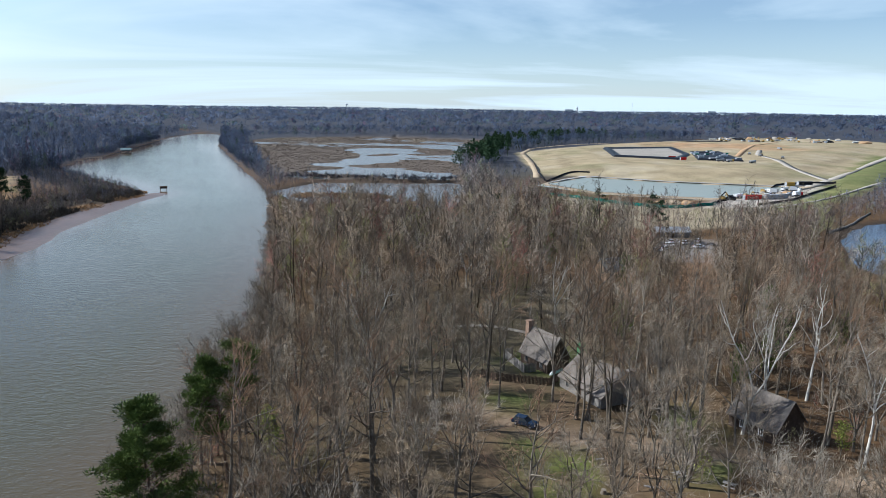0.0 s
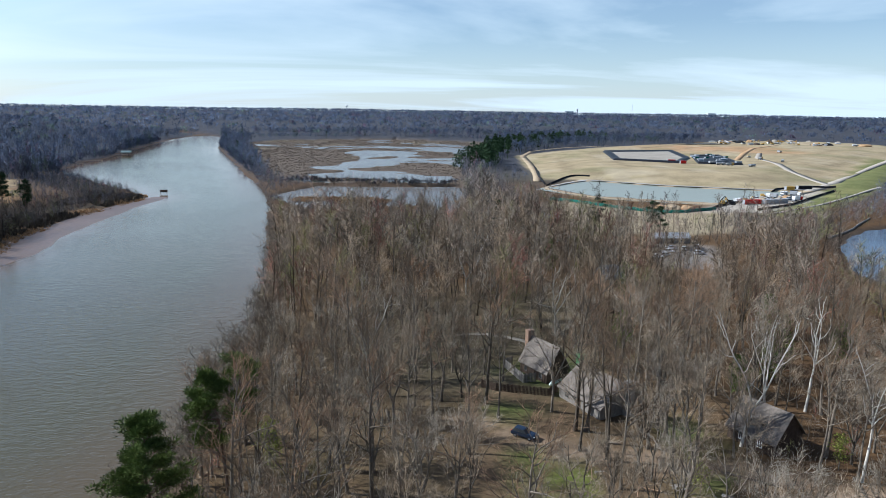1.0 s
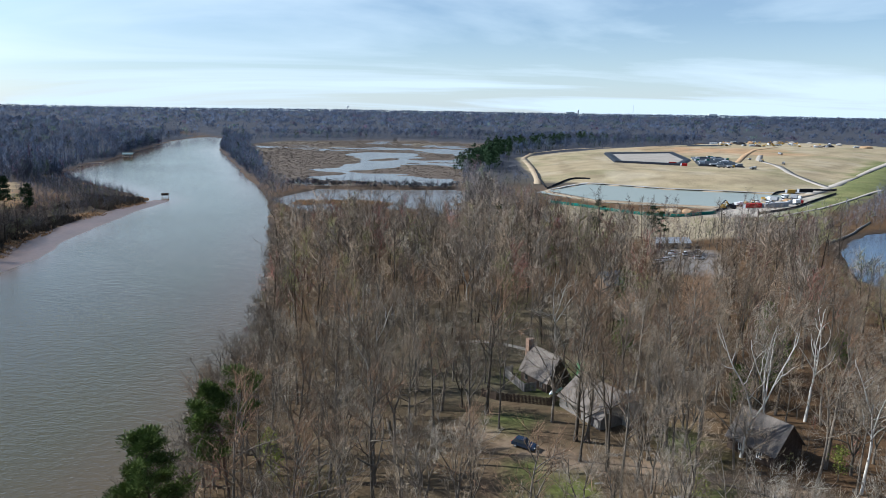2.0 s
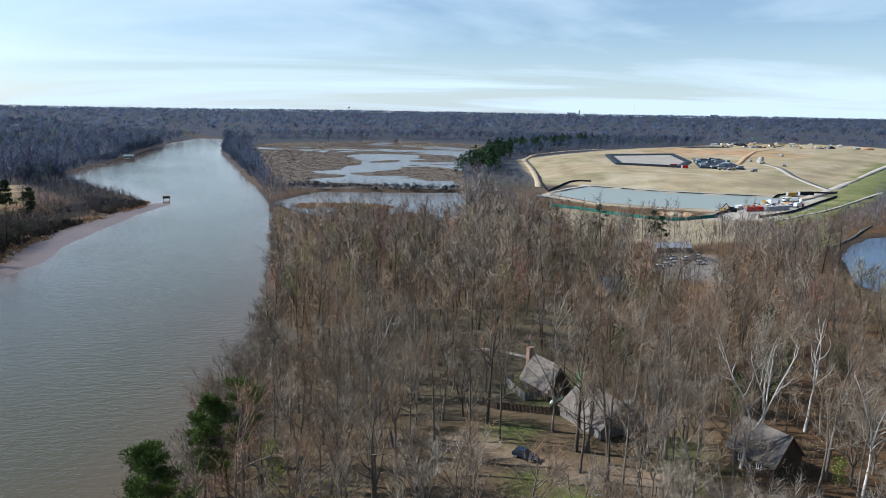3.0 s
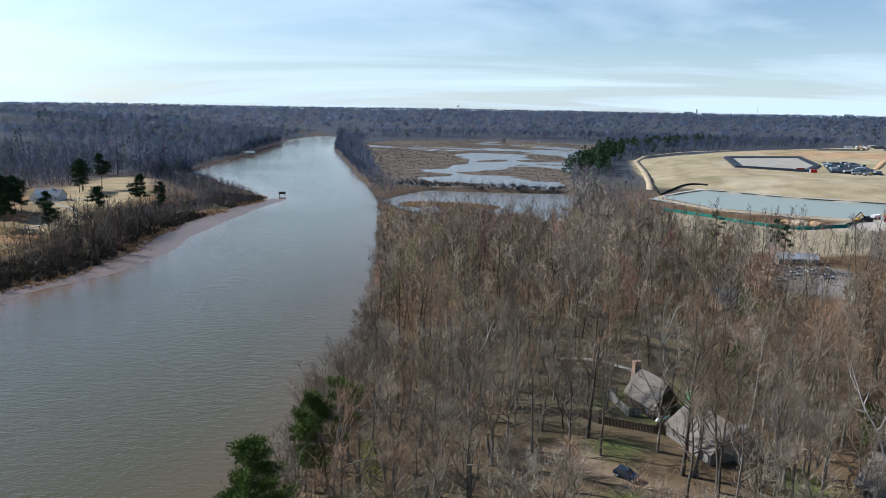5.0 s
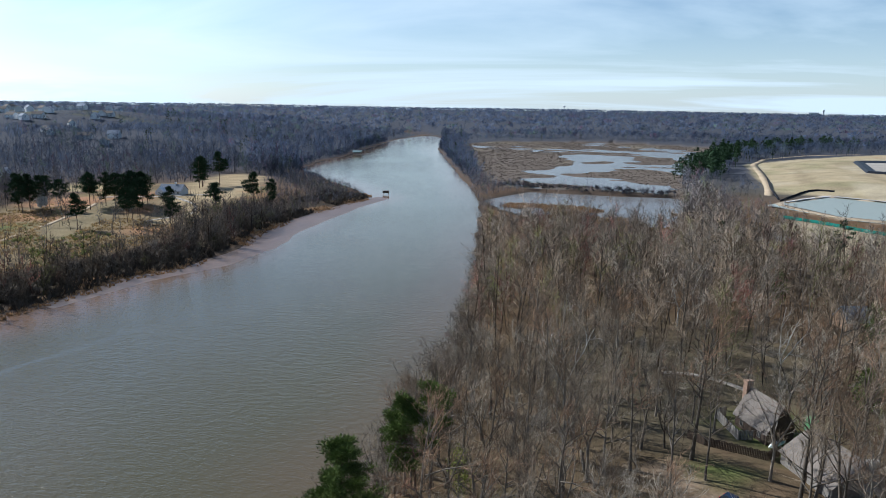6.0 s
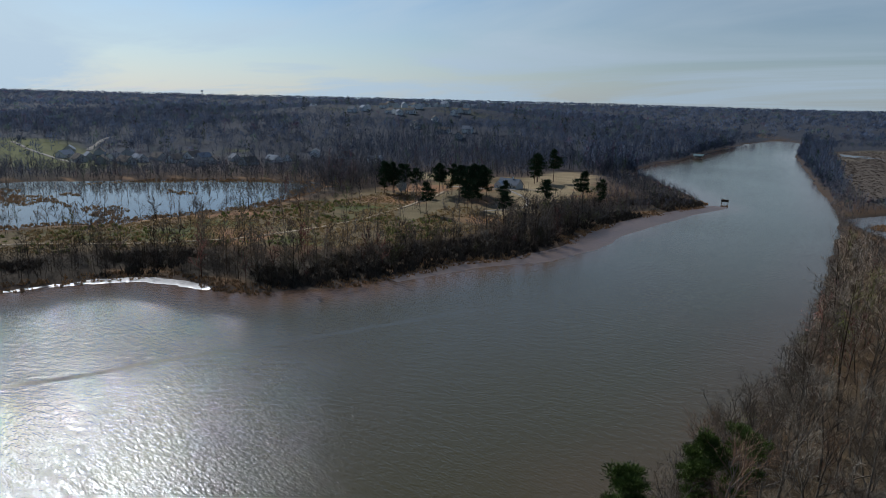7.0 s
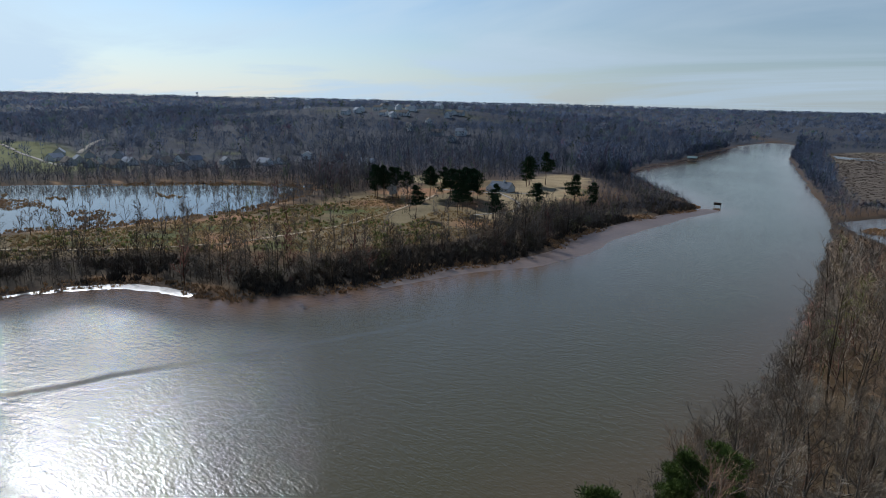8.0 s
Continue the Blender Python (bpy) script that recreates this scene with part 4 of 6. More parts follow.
# a close row of trees behind the flooded wetland
wx_, wy_ = jittered(-640, -380, 60, 420, 6.0)
we = outside(WETLAND, wx_, wy_)
wk = (we > 2) & (we < 46) & (wx_ < -395)
woods("wetland_wood", "dense dark bare trees behind the flooded wetland", WEST, wx_[wk], wy_[wk], 0.85, 1.2, 14, tone=0.5, mat=M_WOODS_FAR)


def ring(r0, r1, n, a0=-90, a1=46):
    rr = np.sqrt(R.uniform(r0 * r0, r1 * r1, n)); aa = np.radians(R.uniform(a0, a1, n))
    x, y = rr * np.sin(aa), rr * np.cos(aa)
    keep = R.random(n) < wooded(x, y)
    keep &= ~((x > -640) & (x < -165) & (y > -80) & (y < 640)) & ~((x > -160) & (x < 330) & (y < 560))
    return x[keep], y[keep]


FAR = [rounded(simple_tree(400 + k, 17 + 3 * (k % 3), 40, 0.34, 3.0, sticks=1, low=0.1, wide=0.40, upright=True), 18, 0.1, 0.4) for k in range(8)]
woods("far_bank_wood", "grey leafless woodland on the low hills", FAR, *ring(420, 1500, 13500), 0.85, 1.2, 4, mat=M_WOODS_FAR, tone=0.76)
CLUMP = [rounded(simple_tree(500 + k, 15 + 1.5 * (k % 3), 18, 1.3, 4.0, sticks=1, low=0.1, wide=0.95, upright=True), 16, 0.1, 0.95) for k in range(6)]
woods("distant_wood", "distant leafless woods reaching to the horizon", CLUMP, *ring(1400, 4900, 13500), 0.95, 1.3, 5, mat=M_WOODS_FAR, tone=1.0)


# ------------------------------------------------ pines
def pine_shapes(seed, height, boughs, tufts, low=0.45, reach=0.2, needle=0.5, width=0.06, per=9, lean=(0.0, 0.0), side=None, pad=0.8):
    """A loblolly pine: bare trunk below, boughs in loose tiers that carry separate pads of needles; side: the heading that its boughs favour."""
    trunk, crown, rng = Shape(seed), Shape(seed + 1), random.Random(seed + 2)
    pts = [Vector((lean[0] * (k / 7) ** 1.5 + rng.uniform(-.2, .2) * (k > 0), lean[1] * (k / 7) ** 1.5 + rng.uniform(-.2, .2) * (k > 0), height * 0.97 * k / 7 - 0.3 * (k == 0))) for k in range(8)]
    trunk.limb(pts, [height * 0.013 * (1 - 0.85 * k / 7) + 0.02 for k in range(8)], 7)
    for b in range(boughs):
        f = low + (1 - low) * (b + rng.random()) / boughs
        p0, up = on(pts, min(f, 0.999))
        a = rng.uniform(0, 6.283) if side is None or rng.random() < 0.3 else side + rng.gauss(0, 0.8)
        shape = math.sin(math.pi * (0.22 + 0.74 * (f - low) / (1 - low)))
        d = Vector((math.cos(a), math.sin(a), rng.uniform(-.05, .35) + 0.7 * (f > 0.88))).normalized()
        reach_m = height * reach * shape * rng.uniform(0.35, 1.25) + 0.5
        bp = trunk.wander(p0, d, reach_m, 3, 0.22, 0.06)
        trunk.limb(bp, [0.085, 0.06, 0.04, 0.015], 4)
        for t in range(tufts):
            g = 0.35 + 0.65 * (t + rng.random()) / tufts
            q, qd = on(bp, min(g, 0.999))
            sd = trunk.way(qd, radians(rng.uniform(25, 70)))
            sd.z = abs(sd.z) * 0.6
            c = q + sd * rng.uniform(0.2, 0.30) * reach_m * (1.25 - g)
            if per > 12:
                trunk.twig(q, c, 0.025)
            size = rng.uniform(0.75, 1.25)
            for n in range(per):
                e = Vector((rng.gauss(0, 1), rng.gauss(0, 1), rng.gauss(.35, .55))).normalized()
                o = c + Vector((e.x, e.y, e.z * 0.75)) * pad * size * rng.random() ** 0.5
                h = (e + Vector((rng.gauss(0, .4), rng.gauss(0, .4), rng.uniform(.1, .7)))).normalized()
                crown.twig(o, o + h * needle * rng.uniform(.7, 1.2), width)
    return trunk.arrays(), crown.arrays()


M_PINEBARK = material("pine_bark", (0.16, 0.105, 0.075), 0.95, 1.2, 0.4, 0.03, by_object=0.2)
# x, y, height, boughs, pads, where the crown begins, reach, lean, favoured side
PINES = [(-36.3, 73.6, 22.6, 84, 10, 0.10, 0.26, (-0.5, 0.3), None), (-33.0, 93.2, 20.6, 40, 10, 0.42, 0.22, (-1.6, -0.8), 3.3), (-31.2, 94.2, 22.8, 18, 8, 0.70, 0.15, (0.5, 0.3), None)]
for k, (x, y, h, boughs, pads, low, reach, lean, side) in enumerate(PINES):
    t = tree_thing("pine_tree", pine_shapes(700 + 11 * k, h, boughs, pads, low, reach, 0.46, 0.062, 50, lean, side, 1.0), M_PINEBARK, M_NEEDLE, "tall green loblolly pine at the river bank", "pine tree", "pines on the river bank")
    t.matrix_world = pose(x, y, place_z(x, y) - 0.1)
GROVE = [(-344, 312, 17), (-350, 306, 18), (-294, 338, 17), (-288, 324, 16), (-310, 342, 15), (-318, 330, 17), (-330, 309, 15), (-338, 303, 16), (-284, 318, 14), (-300, 333, 17), (-307, 326, 16), (-296, 322, 18), (-303, 340, 15), (-291, 330, 17), (-312, 334, 16), (-318, 318, 17), (-325, 325, 16),
         (-352, 300, 18), (-345, 296, 17), (-262, 318, 13), (-311, 410, 18), (-313, 416, 17), (-309, 431, 19), (-317, 422, 18),
         (-239, 328, 16), (-238, 365, 17), (-230, 372, 15), (-230, 281, 14), (-274, 265, 14), (-355, 310, 16), (-272, 300, 13), (-268, 292, 14)]
gk = [pine_shapes(760 + 5 * k, 17.5, 34, 7, (0.5, 0.42, 0.22)[k], (0.27, 0.24, 0.22)[k], per=13, needle=0.8, width=0.17, pad=1.35) for k in range(3)]
grove = [tree_thing("pine_tree", g, M_PINEBARK, M_NEEDLES_FAR, "dark green pine on the straw-coloured lawn", "pine tree", "pines on the far bank") for g in gk]
for n, (x, y, h) in enumerate(GROVE):
    s = h / 16
    m = pose(x, y, place_z(x, y) - 0.1, 0, 0, 67 * n) @ Matrix.Diagonal((s, s, s, 1))
    if n < 3:
        grove[n].matrix_world = m
    else:
        copy_thing(grove[n % 3], m)


def pine_simple(seed, height, n, width):
    s, rng = Shape(seed), random.Random(seed)
    s.twig(Vector((0, 0, -.3)), Vector((0, 0, height * .9)), 0.25)
    for k in range(n):
        f = rng.uniform(0.3, 1)
        a, rr = rng.uniform(0, 6.283), height * 0.20 * math.sqrt(rng.random()) * math.sin(math.pi * (0.2 + 0.72 * (f - .3) / .7))
        p = Vector((math.cos(a) * rr, math.sin(a) * rr, f * height))
        d = Vector((rng.gauss(0, 1), rng.gauss(0, 1), rng.gauss(0, .6))).normalized()
        s.twig(p - d * 0.9, p + d * 1.2, width)
    return s.arrays()


def pine_wood(name, xs, ys, seed, lo=0.8, hi=1.15, n=70, width=0.5):
    r = np.random.default_rng(seed)
    v, f, c, n = scatter([pine_simple(800 + k, 18, n, width) for k in range(4)], xs, ys, ground(xs, ys) - .1, r.uniform(lo, hi, len(xs)), np.ones((len(xs), 3)), r)
    return tagged(mesh_object(name, v, f, M_NEEDLES_FAR), "dark evergreen pines standing close together", "woods", kind="stuff")


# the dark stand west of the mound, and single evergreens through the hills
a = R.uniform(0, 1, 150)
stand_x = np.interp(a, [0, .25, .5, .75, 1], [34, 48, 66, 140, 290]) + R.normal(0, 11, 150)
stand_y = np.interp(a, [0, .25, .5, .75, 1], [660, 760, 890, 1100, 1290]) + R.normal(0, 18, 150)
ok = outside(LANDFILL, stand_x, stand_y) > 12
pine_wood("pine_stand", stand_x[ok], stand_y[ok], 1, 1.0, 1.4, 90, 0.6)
ex, ey = ring(450, 1400, 420)
pine_wood("scattered_pines", ex, ey, 2, 0.7, 1.1, 40, 0.6)


# ---------------------------------------------------------------- building blocks
def box(bm, x, y, z, sx, sy, sz, turn=0.0):
    """A box on z, centred on x, y."""
    m = pose(x, y, z + sz / 2, 0, 0, turn) @ Matrix.Diagonal((sx, sy, sz, 1))
    return bmesh.ops.create_cube(bm, size=1.0, matrix=m)["verts"]


def one_box(name, mat, parent, x, y, z, sx, sy, sz, turn=0.0, label="", bevel=0.0):
    bm = bmesh.new()
    box(bm, x, y, z, sx, sy, sz, turn)
    if bevel:
        bmesh.ops.bevel(bm, geom=bm.edges[:], offset=bevel, segments=1, affect="EDGES")
    return part(name, bm, mat, parent, label)


def solid(bm, outline, axis_from, axis_to):
    """Extrudes an outline of (a, z) pairs along x from axis_from to axis_to."""
    lo = [bm.verts.new((axis_from, a, z)) for a, z in outline]
    hi = [bm.verts.new((axis_to, a, z)) for a, z in outline]
    bm.faces.new(lo[::-1]); bm.faces.new(hi)
    for i in range(len(lo)):
        j = (i + 1) % len(lo)
        bm.faces.new((lo[i], lo[j], hi[j], hi[i]))


M_SHINGLE = material("weathered_shingles", (0.165, 0.142, 0.12), 0.95, 0.7, 0.45, 0.03, 5.0)
M_DARKWOOD = material("dark_weathered_boards", (0.075, 0.055, 0.042), 0.9, 1.5, 0.4, 0.02)
M_GREYWOOD = material("silver_grey_boards", (0.22, 0.20, 0.175), 0.9, 1.8, 0.4, 0.02, by_object=0.3)
M_BRICK = material("old_red_brick", (0.30, 0.20, 0.14), 0.9, 1.2, 0.35, 0.02, 9.0)
M_STONE = material("pale_mortared_stone", (0.36, 0.33, 0.29), 0.9, 1.2, 0.4, 0.03, 4.0)
M_MOSS = material("green_mossy_cladding", (0.09, 0.22, 0.10), 0.85, 1.4, 0.4, 0.03)
M_GLASS = material("window_glass", (0.03, 0.035, 0.04), 0.08, 0.5, 0.2, spec=0.6)
M_WHITE = material("white_paint", (0.72, 0.72, 0.70), 0.6, 0.4, 0.08)
M_SIDING = material("pale_siding", (0.60, 0.60, 0.58), 0.75, 0.3, 0.12, by_object=0.3)
M_BLUEROOF = material("slate_blue_roof", (0.17, 0.19, 0.22), 0.85, 0.5, 0.25, by_object=0.45, spec=0.2)
M_TANWALL = material("tan_boards", (0.38, 0.25, 0.16), 0.85, 0.6, 0.3)
M_BLACK = material("black_liner", (0.018, 0.019, 0.022), 0.45, 0.05, 0.3)
M_FENCE = material("silt_fence_fabric", (0.02, 0.02, 0.022), 0.8, 0.3, 0.3)
M_GREENFENCE = material("green_screen_fabric", (0.02, 0.13, 0.10), 0.8, 0.3, 0.3)
M_GRAVEL = material("pale_gravel", (0.32, 0.285, 0.235), 0.95, 0.05, 0.22, fine=0.6)
M_TRACK = material("worn_earth_track", (0.34, 0.265, 0.175), 0.95, 0.06, 0.25, fine=0.6)
M_ROCK = material("riprap", (0.34, 0.32, 0.29), 0.9, 0.6, 0.35, by_island=0.4)
M_RUBBER = material("black_rubber", (0.02, 0.02, 0.02), 0.8, 2.0, 0.2)
M_YELLOW = material("machine_yellow", (0.42, 0.26, 0.06), 0.5, 0.6, 0.25)
M_RED = material("red_paint", (0.50, 0.03, 0.025), 0.5, 0.5, 0.2)
M_NAVY = material("dark_blue_car_paint", (0.012, 0.022, 0.042), 0.22, 0.5, 0.1, spec=0.7)
M_CARPAINT = material("light_car_paint", (0.55, 0.56, 0.57), 0.3, 0.5, 0.1, by_object=0.5, spec=0.6)
M_GREYMETAL = material("grey_metal", (0.30, 0.31, 0.32), 0.5, 0.5, 0.2)
M_TEAL = material("green_metal_roof", (0.17, 0.23, 0.23), 0.6, 0.5, 0.2)
M_DIRT = material("orange_soil", (0.36, 0.235, 0.13), 0.95, 0.2, 0.3)
M_MUD = material("wet_mud", (0.14, 0.096, 0.07), 0.45, 0.05, 0.3, 0.05, 0.4, spec=0.5)
M_REED = material("dead_reeds", (0.30, 0.185, 0.095), 0.9, 0.05, 0.35, by_island=0.35)
lit_through(M_REED, 0.2)
M_BLOSSOM = material("white_blossom", (0.62, 0.60, 0.54), 0.8, 0.4, 0.15, by_island=0.2)
M_SHRUB = material("young_evergreen", (0.14, 0.15, 0.045), 0.85, 0.3, 0.3, by_island=0.4)
lit_through(M_SHRUB, 0.4)


def window(parent, x, y, z, w, h, face, frame_mat=None):
    """A window on a wall that faces +-x or +-y: frame, sill and pane."""
    turn = {"-y": 0, "+y": 180, "-x": -90, "+x": 90}[face]
    root = parent
    m = pose(x, y, z, 0, 0, turn)
    bm = bmesh.new()
    for sx, sz, px, pz in ((w + .16, .10, 0, -.05), (w + .16, .10, 0, h - .05), (.10, h, -w / 2, 0), (.10, h, w / 2, 0), (.06, h, 0, 0)):
        box(bm, px, -0.05, pz, sx, 0.10, sz if sz != h else h)
    bm.transform(m)
    fr = part("window", bm, frame_mat or M_WHITE, root, "dark wooden window" if frame_mat else "white-framed window")
    bm = bmesh.new(); box(bm, 0, -0.02, 0.05, w - .1, 0.05, h - .1); bm.transform(m)
    part("pane", bm, M_GLASS, fr, "dark window pane")
    return fr


def gable_house(name, x, y, turn, length, depth, eave, ridge, wall, roof, label, windows=((-.25, 1.0), (.25, 1.0)), chimneys=(), category="house", group="", storeys=1, over=0.4, sunk=0.0, frames=None):
    """A house with its ridge along its own x axis: walls, two roof slopes, chimneys, windows and a door."""
    z = place_z(x, y) - 0.25 - sunk
    root = thing(name, x, y, z, turn)
    h = depth / 2
    bm = bmesh.new()
    solid(bm, [(-h, 0), (h, 0), (h, eave), (0, ridge - 0.12), (-h, eave)], -length / 2, length / 2)
    part("wall", bm, wall, root)
    slope = (ridge - eave) / h
    for side in (-1, 1):
        bm = bmesh.new()
        e, t = h + over, 0.18
        ze = eave - over * slope
        solid(bm, [(side * e, ze), (0, ridge), (0, ridge + t), (side * e, ze + t)][:: side or 1], -length / 2 - over, length / 2 + over)
        bmesh.ops.recalc_face_normals(bm, faces=bm.faces[:])
        part("roof", bm, roof, root)
    for cx, cy, w, d, top, mat, clabel in chimneys:
        bm = bmesh.new()
        box(bm, cx, cy, 0, w * 1.5, d * 1.35, eave * 0.9); box(bm, cx, cy, 0, w, d, top); box(bm, cx, cy, top - .25, w + .16, d + .16, .16)
        part("chimney", bm, mat, root, clabel)
    for s in range(storeys):
        for f, w in windows:
            for face, yy in (("-y", -h - 0.003), ("+y", h + 0.003)):
                window(root, f * length, yy, 1.0 + 2.7 * s, w, 1.35, face, frames)
    bm = bmesh.new(); box(bm, 0, -h - .04, 0, 1.0, 0.08, 2.1)
    part("door", bm, M_DARKWOOD, root, "plank door")
    return tagged(root, label, category, group)


def ribbon(name, line, width, mat, label, category="track", lift=0.22, step=6.0, wobble=0.0, tall=0.0, kind="structure"):
    """A band laid along a line on the ground; tall: a standing screen instead."""
    pts = []
    for (ax, ay), (bx, by) in zip(line, line[1:]):
        n = max(1, int(math.hypot(bx - ax, by - ay) / step))
        pts += [(ax + (bx - ax) * i / n, ay + (by - ay) * i / n) for i in range(n)]
    pts = np.array(pts + [line[-1]], float)
    for _ in range(4):
        pts[1:-1] = (pts[:-2] + 2 * pts[1:-1] + pts[2:]) / 4
    d = np.gradient(pts, axis=0); d /= np.linalg.norm(d, axis=1)[:, None] + 1e-9
    nrm = np.stack([-d[:, 1], d[:, 0]], 1)
    if tall:
        offs = [(-width / 2, -.2), (-width / 2, tall), (width / 2, tall), (width / 2, -.2)]
    else:
        offs = [(-width / 2, -.1), (-width / 2, lift), (width / 2, lift), (width / 2, -.1)]
    rows = []
    zc = ground(pts[:, 0], pts[:, 1])
    for o, h in offs:
        q = pts + nrm * o * (1 + wobble * fbm(pts[:, 0], pts[:, 1], 20, 41)[:, None])
        z = zc if tall else ground(q[:, 0], q[:, 1])
        rows.append(np.c_[q, z + h])
    v = np.stack(rows, 1).reshape(-1, 3)
    f = [(i * 4 + k, i * 4 + k + 1, i * 4 + 5 + k, i * 4 + 4 + k) for i in range(len(pts) - 1) for k in range(3)]
    return tagged(mesh_object(name, v, f, mat), label, category, kind=kind)


# ---------------------------------------------------------------- the old houses in the wood
cabin = gable_house("house", 22.9, 139.4, -58, 9.0, 6.2, 3.0, 7.9, M_DARKWOOD, M_SHINGLE, "steep grey shingled house with a brick end chimney", windows=((-.28, .8), (.28, .8)), frames=M_GREYWOOD,
                    chimneys=((-5.1, -.3, 1.1, 1.5, 9.3, M_BRICK, "red brick chimney"),))
hall = gable_house("house", 32.2, 125.0, -61.5, 12.4, 11.2, 2.6, 6.7, M_GREYWOOD, M_SHINGLE, "long low grey shingled house with a moss-green chimney", windows=((-.3, .9), (0.28, .9)), frames=M_GREYWOOD,
                   chimneys=((-6.6, .2, 1.3, 1.6, 8.4, M_MOSS, "moss-green clad chimney"), (6.7, 1.0, 1.3, 1.6, 7.2, M_STONE, "pale stone chimney")))
lodge = gable_house("house", 58.0, 109.5, -58, 9.0, 8.4, 2.8, 7.2, M_DARKWOOD, M_SHINGLE, "dark boarded house with a grey hipped roof among trees", windows=((-.2, .8), (.2, .8)))
for dx in (-1.3, 1.2):       # small roof windows on the front slope
    d = one_box("dormer", M_GREYWOOD, lodge, dx, -2.3, 4.2, 0.9, 1.0, 0.9, bevel=0.03)
    one_box("pane", M_GLASS, d, dx, -2.82, 4.35, 0.55, 0.05, 0.55)
gable_house("house", 58, 222, 20, 9, 7, 3.2, 6.8, M_TANWALL, M_BLUEROOF, "tan boarded house with a dark roof among bare trees")
gable_house("house", 50, 290, -30, 9, 6.5, 3.0, 6.0, M_TANWALL, M_SHINGLE, "small tan house at the edge of the clearing")
gable_house("shed", 104, 300, 5, 16, 6, 2.8, 4.6, M_GREYWOOD, M_GREYMETAL, "open grey shed beside the parking ground", category="shed")
gable_house("shed", 59, 352, -10, 8, 5, 2.8, 4.4, M_GREYWOOD, M_BLUEROOF, "grey shed on the straw-coloured clearing", category="shed")


def plank_fence(line, height, mat, label, gap=0.28, wide=0.22, group=""):
    """Upright pales along a line, with two rails."""
    x0, y0 = line[0]
    z0 = place_z(x0, y0)
    root = thing("plank_fence", x0, y0, z0)
    pales = {}
    k = 0
    for (ax, ay), (bx, by) in zip(line, line[1:]):
        n = max(1, int(math.hypot(bx - ax, by - ay) / gap))
        turn = math.degrees(math.atan2(by - ay, bx - ax))
        for i in range(n):
            x, y = ax + (bx - ax) * (i + .5) / n, ay + (by - ay) * (i + .5) / n
            v = k % 4; k += 1
            if v not in pales:
                bm = bmesh.new(); box(bm, 0, 0, -.2, wide, .05, height + (.0, .12, .05, -.08)[v] + .2)
                for vert in bm.verts:
                    if vert.co.z > 1 and vert.co.x > 0:
                        vert.co.z += .05
                pales[v] = part("pale", bm, mat, root)
                ob = pales[v]
            else:
                ob = pales[v].copy(); scene.collection.objects.link(ob)
            ob.matrix_parent_inverse = Matrix()
            ob.matrix_basis = pose(x - x0, y - y0, place_z(x, y) - z0, 0, 0, turn)
        for zz in (.4, height * .75):
            bm = bmesh.new(); box(bm, (ax + bx) / 2 - x0, (ay + by) / 2 - y0, zz + place_z((ax + bx) / 2, (ay + by) / 2) - z0, math.hypot(bx - ax, by - ay), .06, .1, turn)
            part("rail", bm, mat, root)
    return tagged(root, label, "fence", group)


plank_fence([(16.6, 145.4), (14.4, 143.8), (17.8, 134.6), (20.6, 135.4)], 2.0, M_GREYWOOD, "grey plank pen built against the shingled house")
plank_fence([(8.5, 132.5), (11.5, 130.3), (17, 129), (22, 127.8), (24.6, 130.2)], 1.7, M_DARKWOOD, "dark paling fence across the yard")
ribbon("foot_path", [(4, 166), (10, 168), (16, 166), (22, 161)], 1.6, M_GRAVEL, "pale footpath through the wood behind the house", lift=.12, step=3)


def upturned_boat(x, y, z, turn, length, mat, label, tilt=10):
    root = thing("canoe", x, y, z)
    root.matrix_world = pose(x, y, z, tilt, 0, turn)
    bm = bmesh.new()
    rings = []
    for i in range(9):
        f = -1 + i / 4
        w, h = .42 * math.sqrt(max(0.004, 1 - f * f)), .36 * (1 - .35 * f * f)
        rings.append([bm.verts.new((f * length / 2, w * math.cos(a), h * math.sin(a))) for a in [math.pi * k / 6 for k in range(7)]])
    for a, b in zip(rings, rings[1:]):
        for k in range(6):
            bm.faces.new((a[k], a[k + 1], b[k + 1], b[k]))
    part("hull", bm, mat, root)
    one_box("keel", M_GREYWOOD, root, 0, 0, .34, length * .8, .05, .05)
    return tagged(root, label, "canoe", "canoes stacked by the fence")


M_MINT = material("pale_green_hull", (0.34, 0.50, 0.40), 0.5, 0.5, 0.2)
yz = place_z(24.6, 134)
upturned_boat(24.0, 134.2, yz + .3, 62, 4.2, M_WHITE, "white upturned canoe on a stack by the fence", 15)
upturned_boat(24.9, 134.0, yz + .5, 50, 4.4, M_MINT, "pale green upturned canoe on a stack by the fence", -12)
upturned_boat(25.6, 132.2, yz + .2, 78, 3.8, M_WHITE, "white upturned canoe leaning at the fence", 30)
wood_pile = thing("log_pile", 27.3, 131.2, place_z(27.3, 131.2))
for i in range(9):
    bm = bmesh.new()
    bmesh.ops.create_cone(bm, cap_ends=True, segments=8, radius1=.16, radius2=.14, depth=2.2, matrix=pose((i % 3) * .33, 0, .16 + .28 * (i // 3), 90, 0, 20 * (i % 2)))
    part("log", bm, M_STONE, wood_pile)
tagged(wood_pile, "pile of pale split logs beside the long house", "log pile")


upturned_boat(-40.6, 91.6, place_z(-40.6, 91.6) + .05, 12, 4.2, M_WHITE, "white upturned skiff on the muddy river bank", 8)


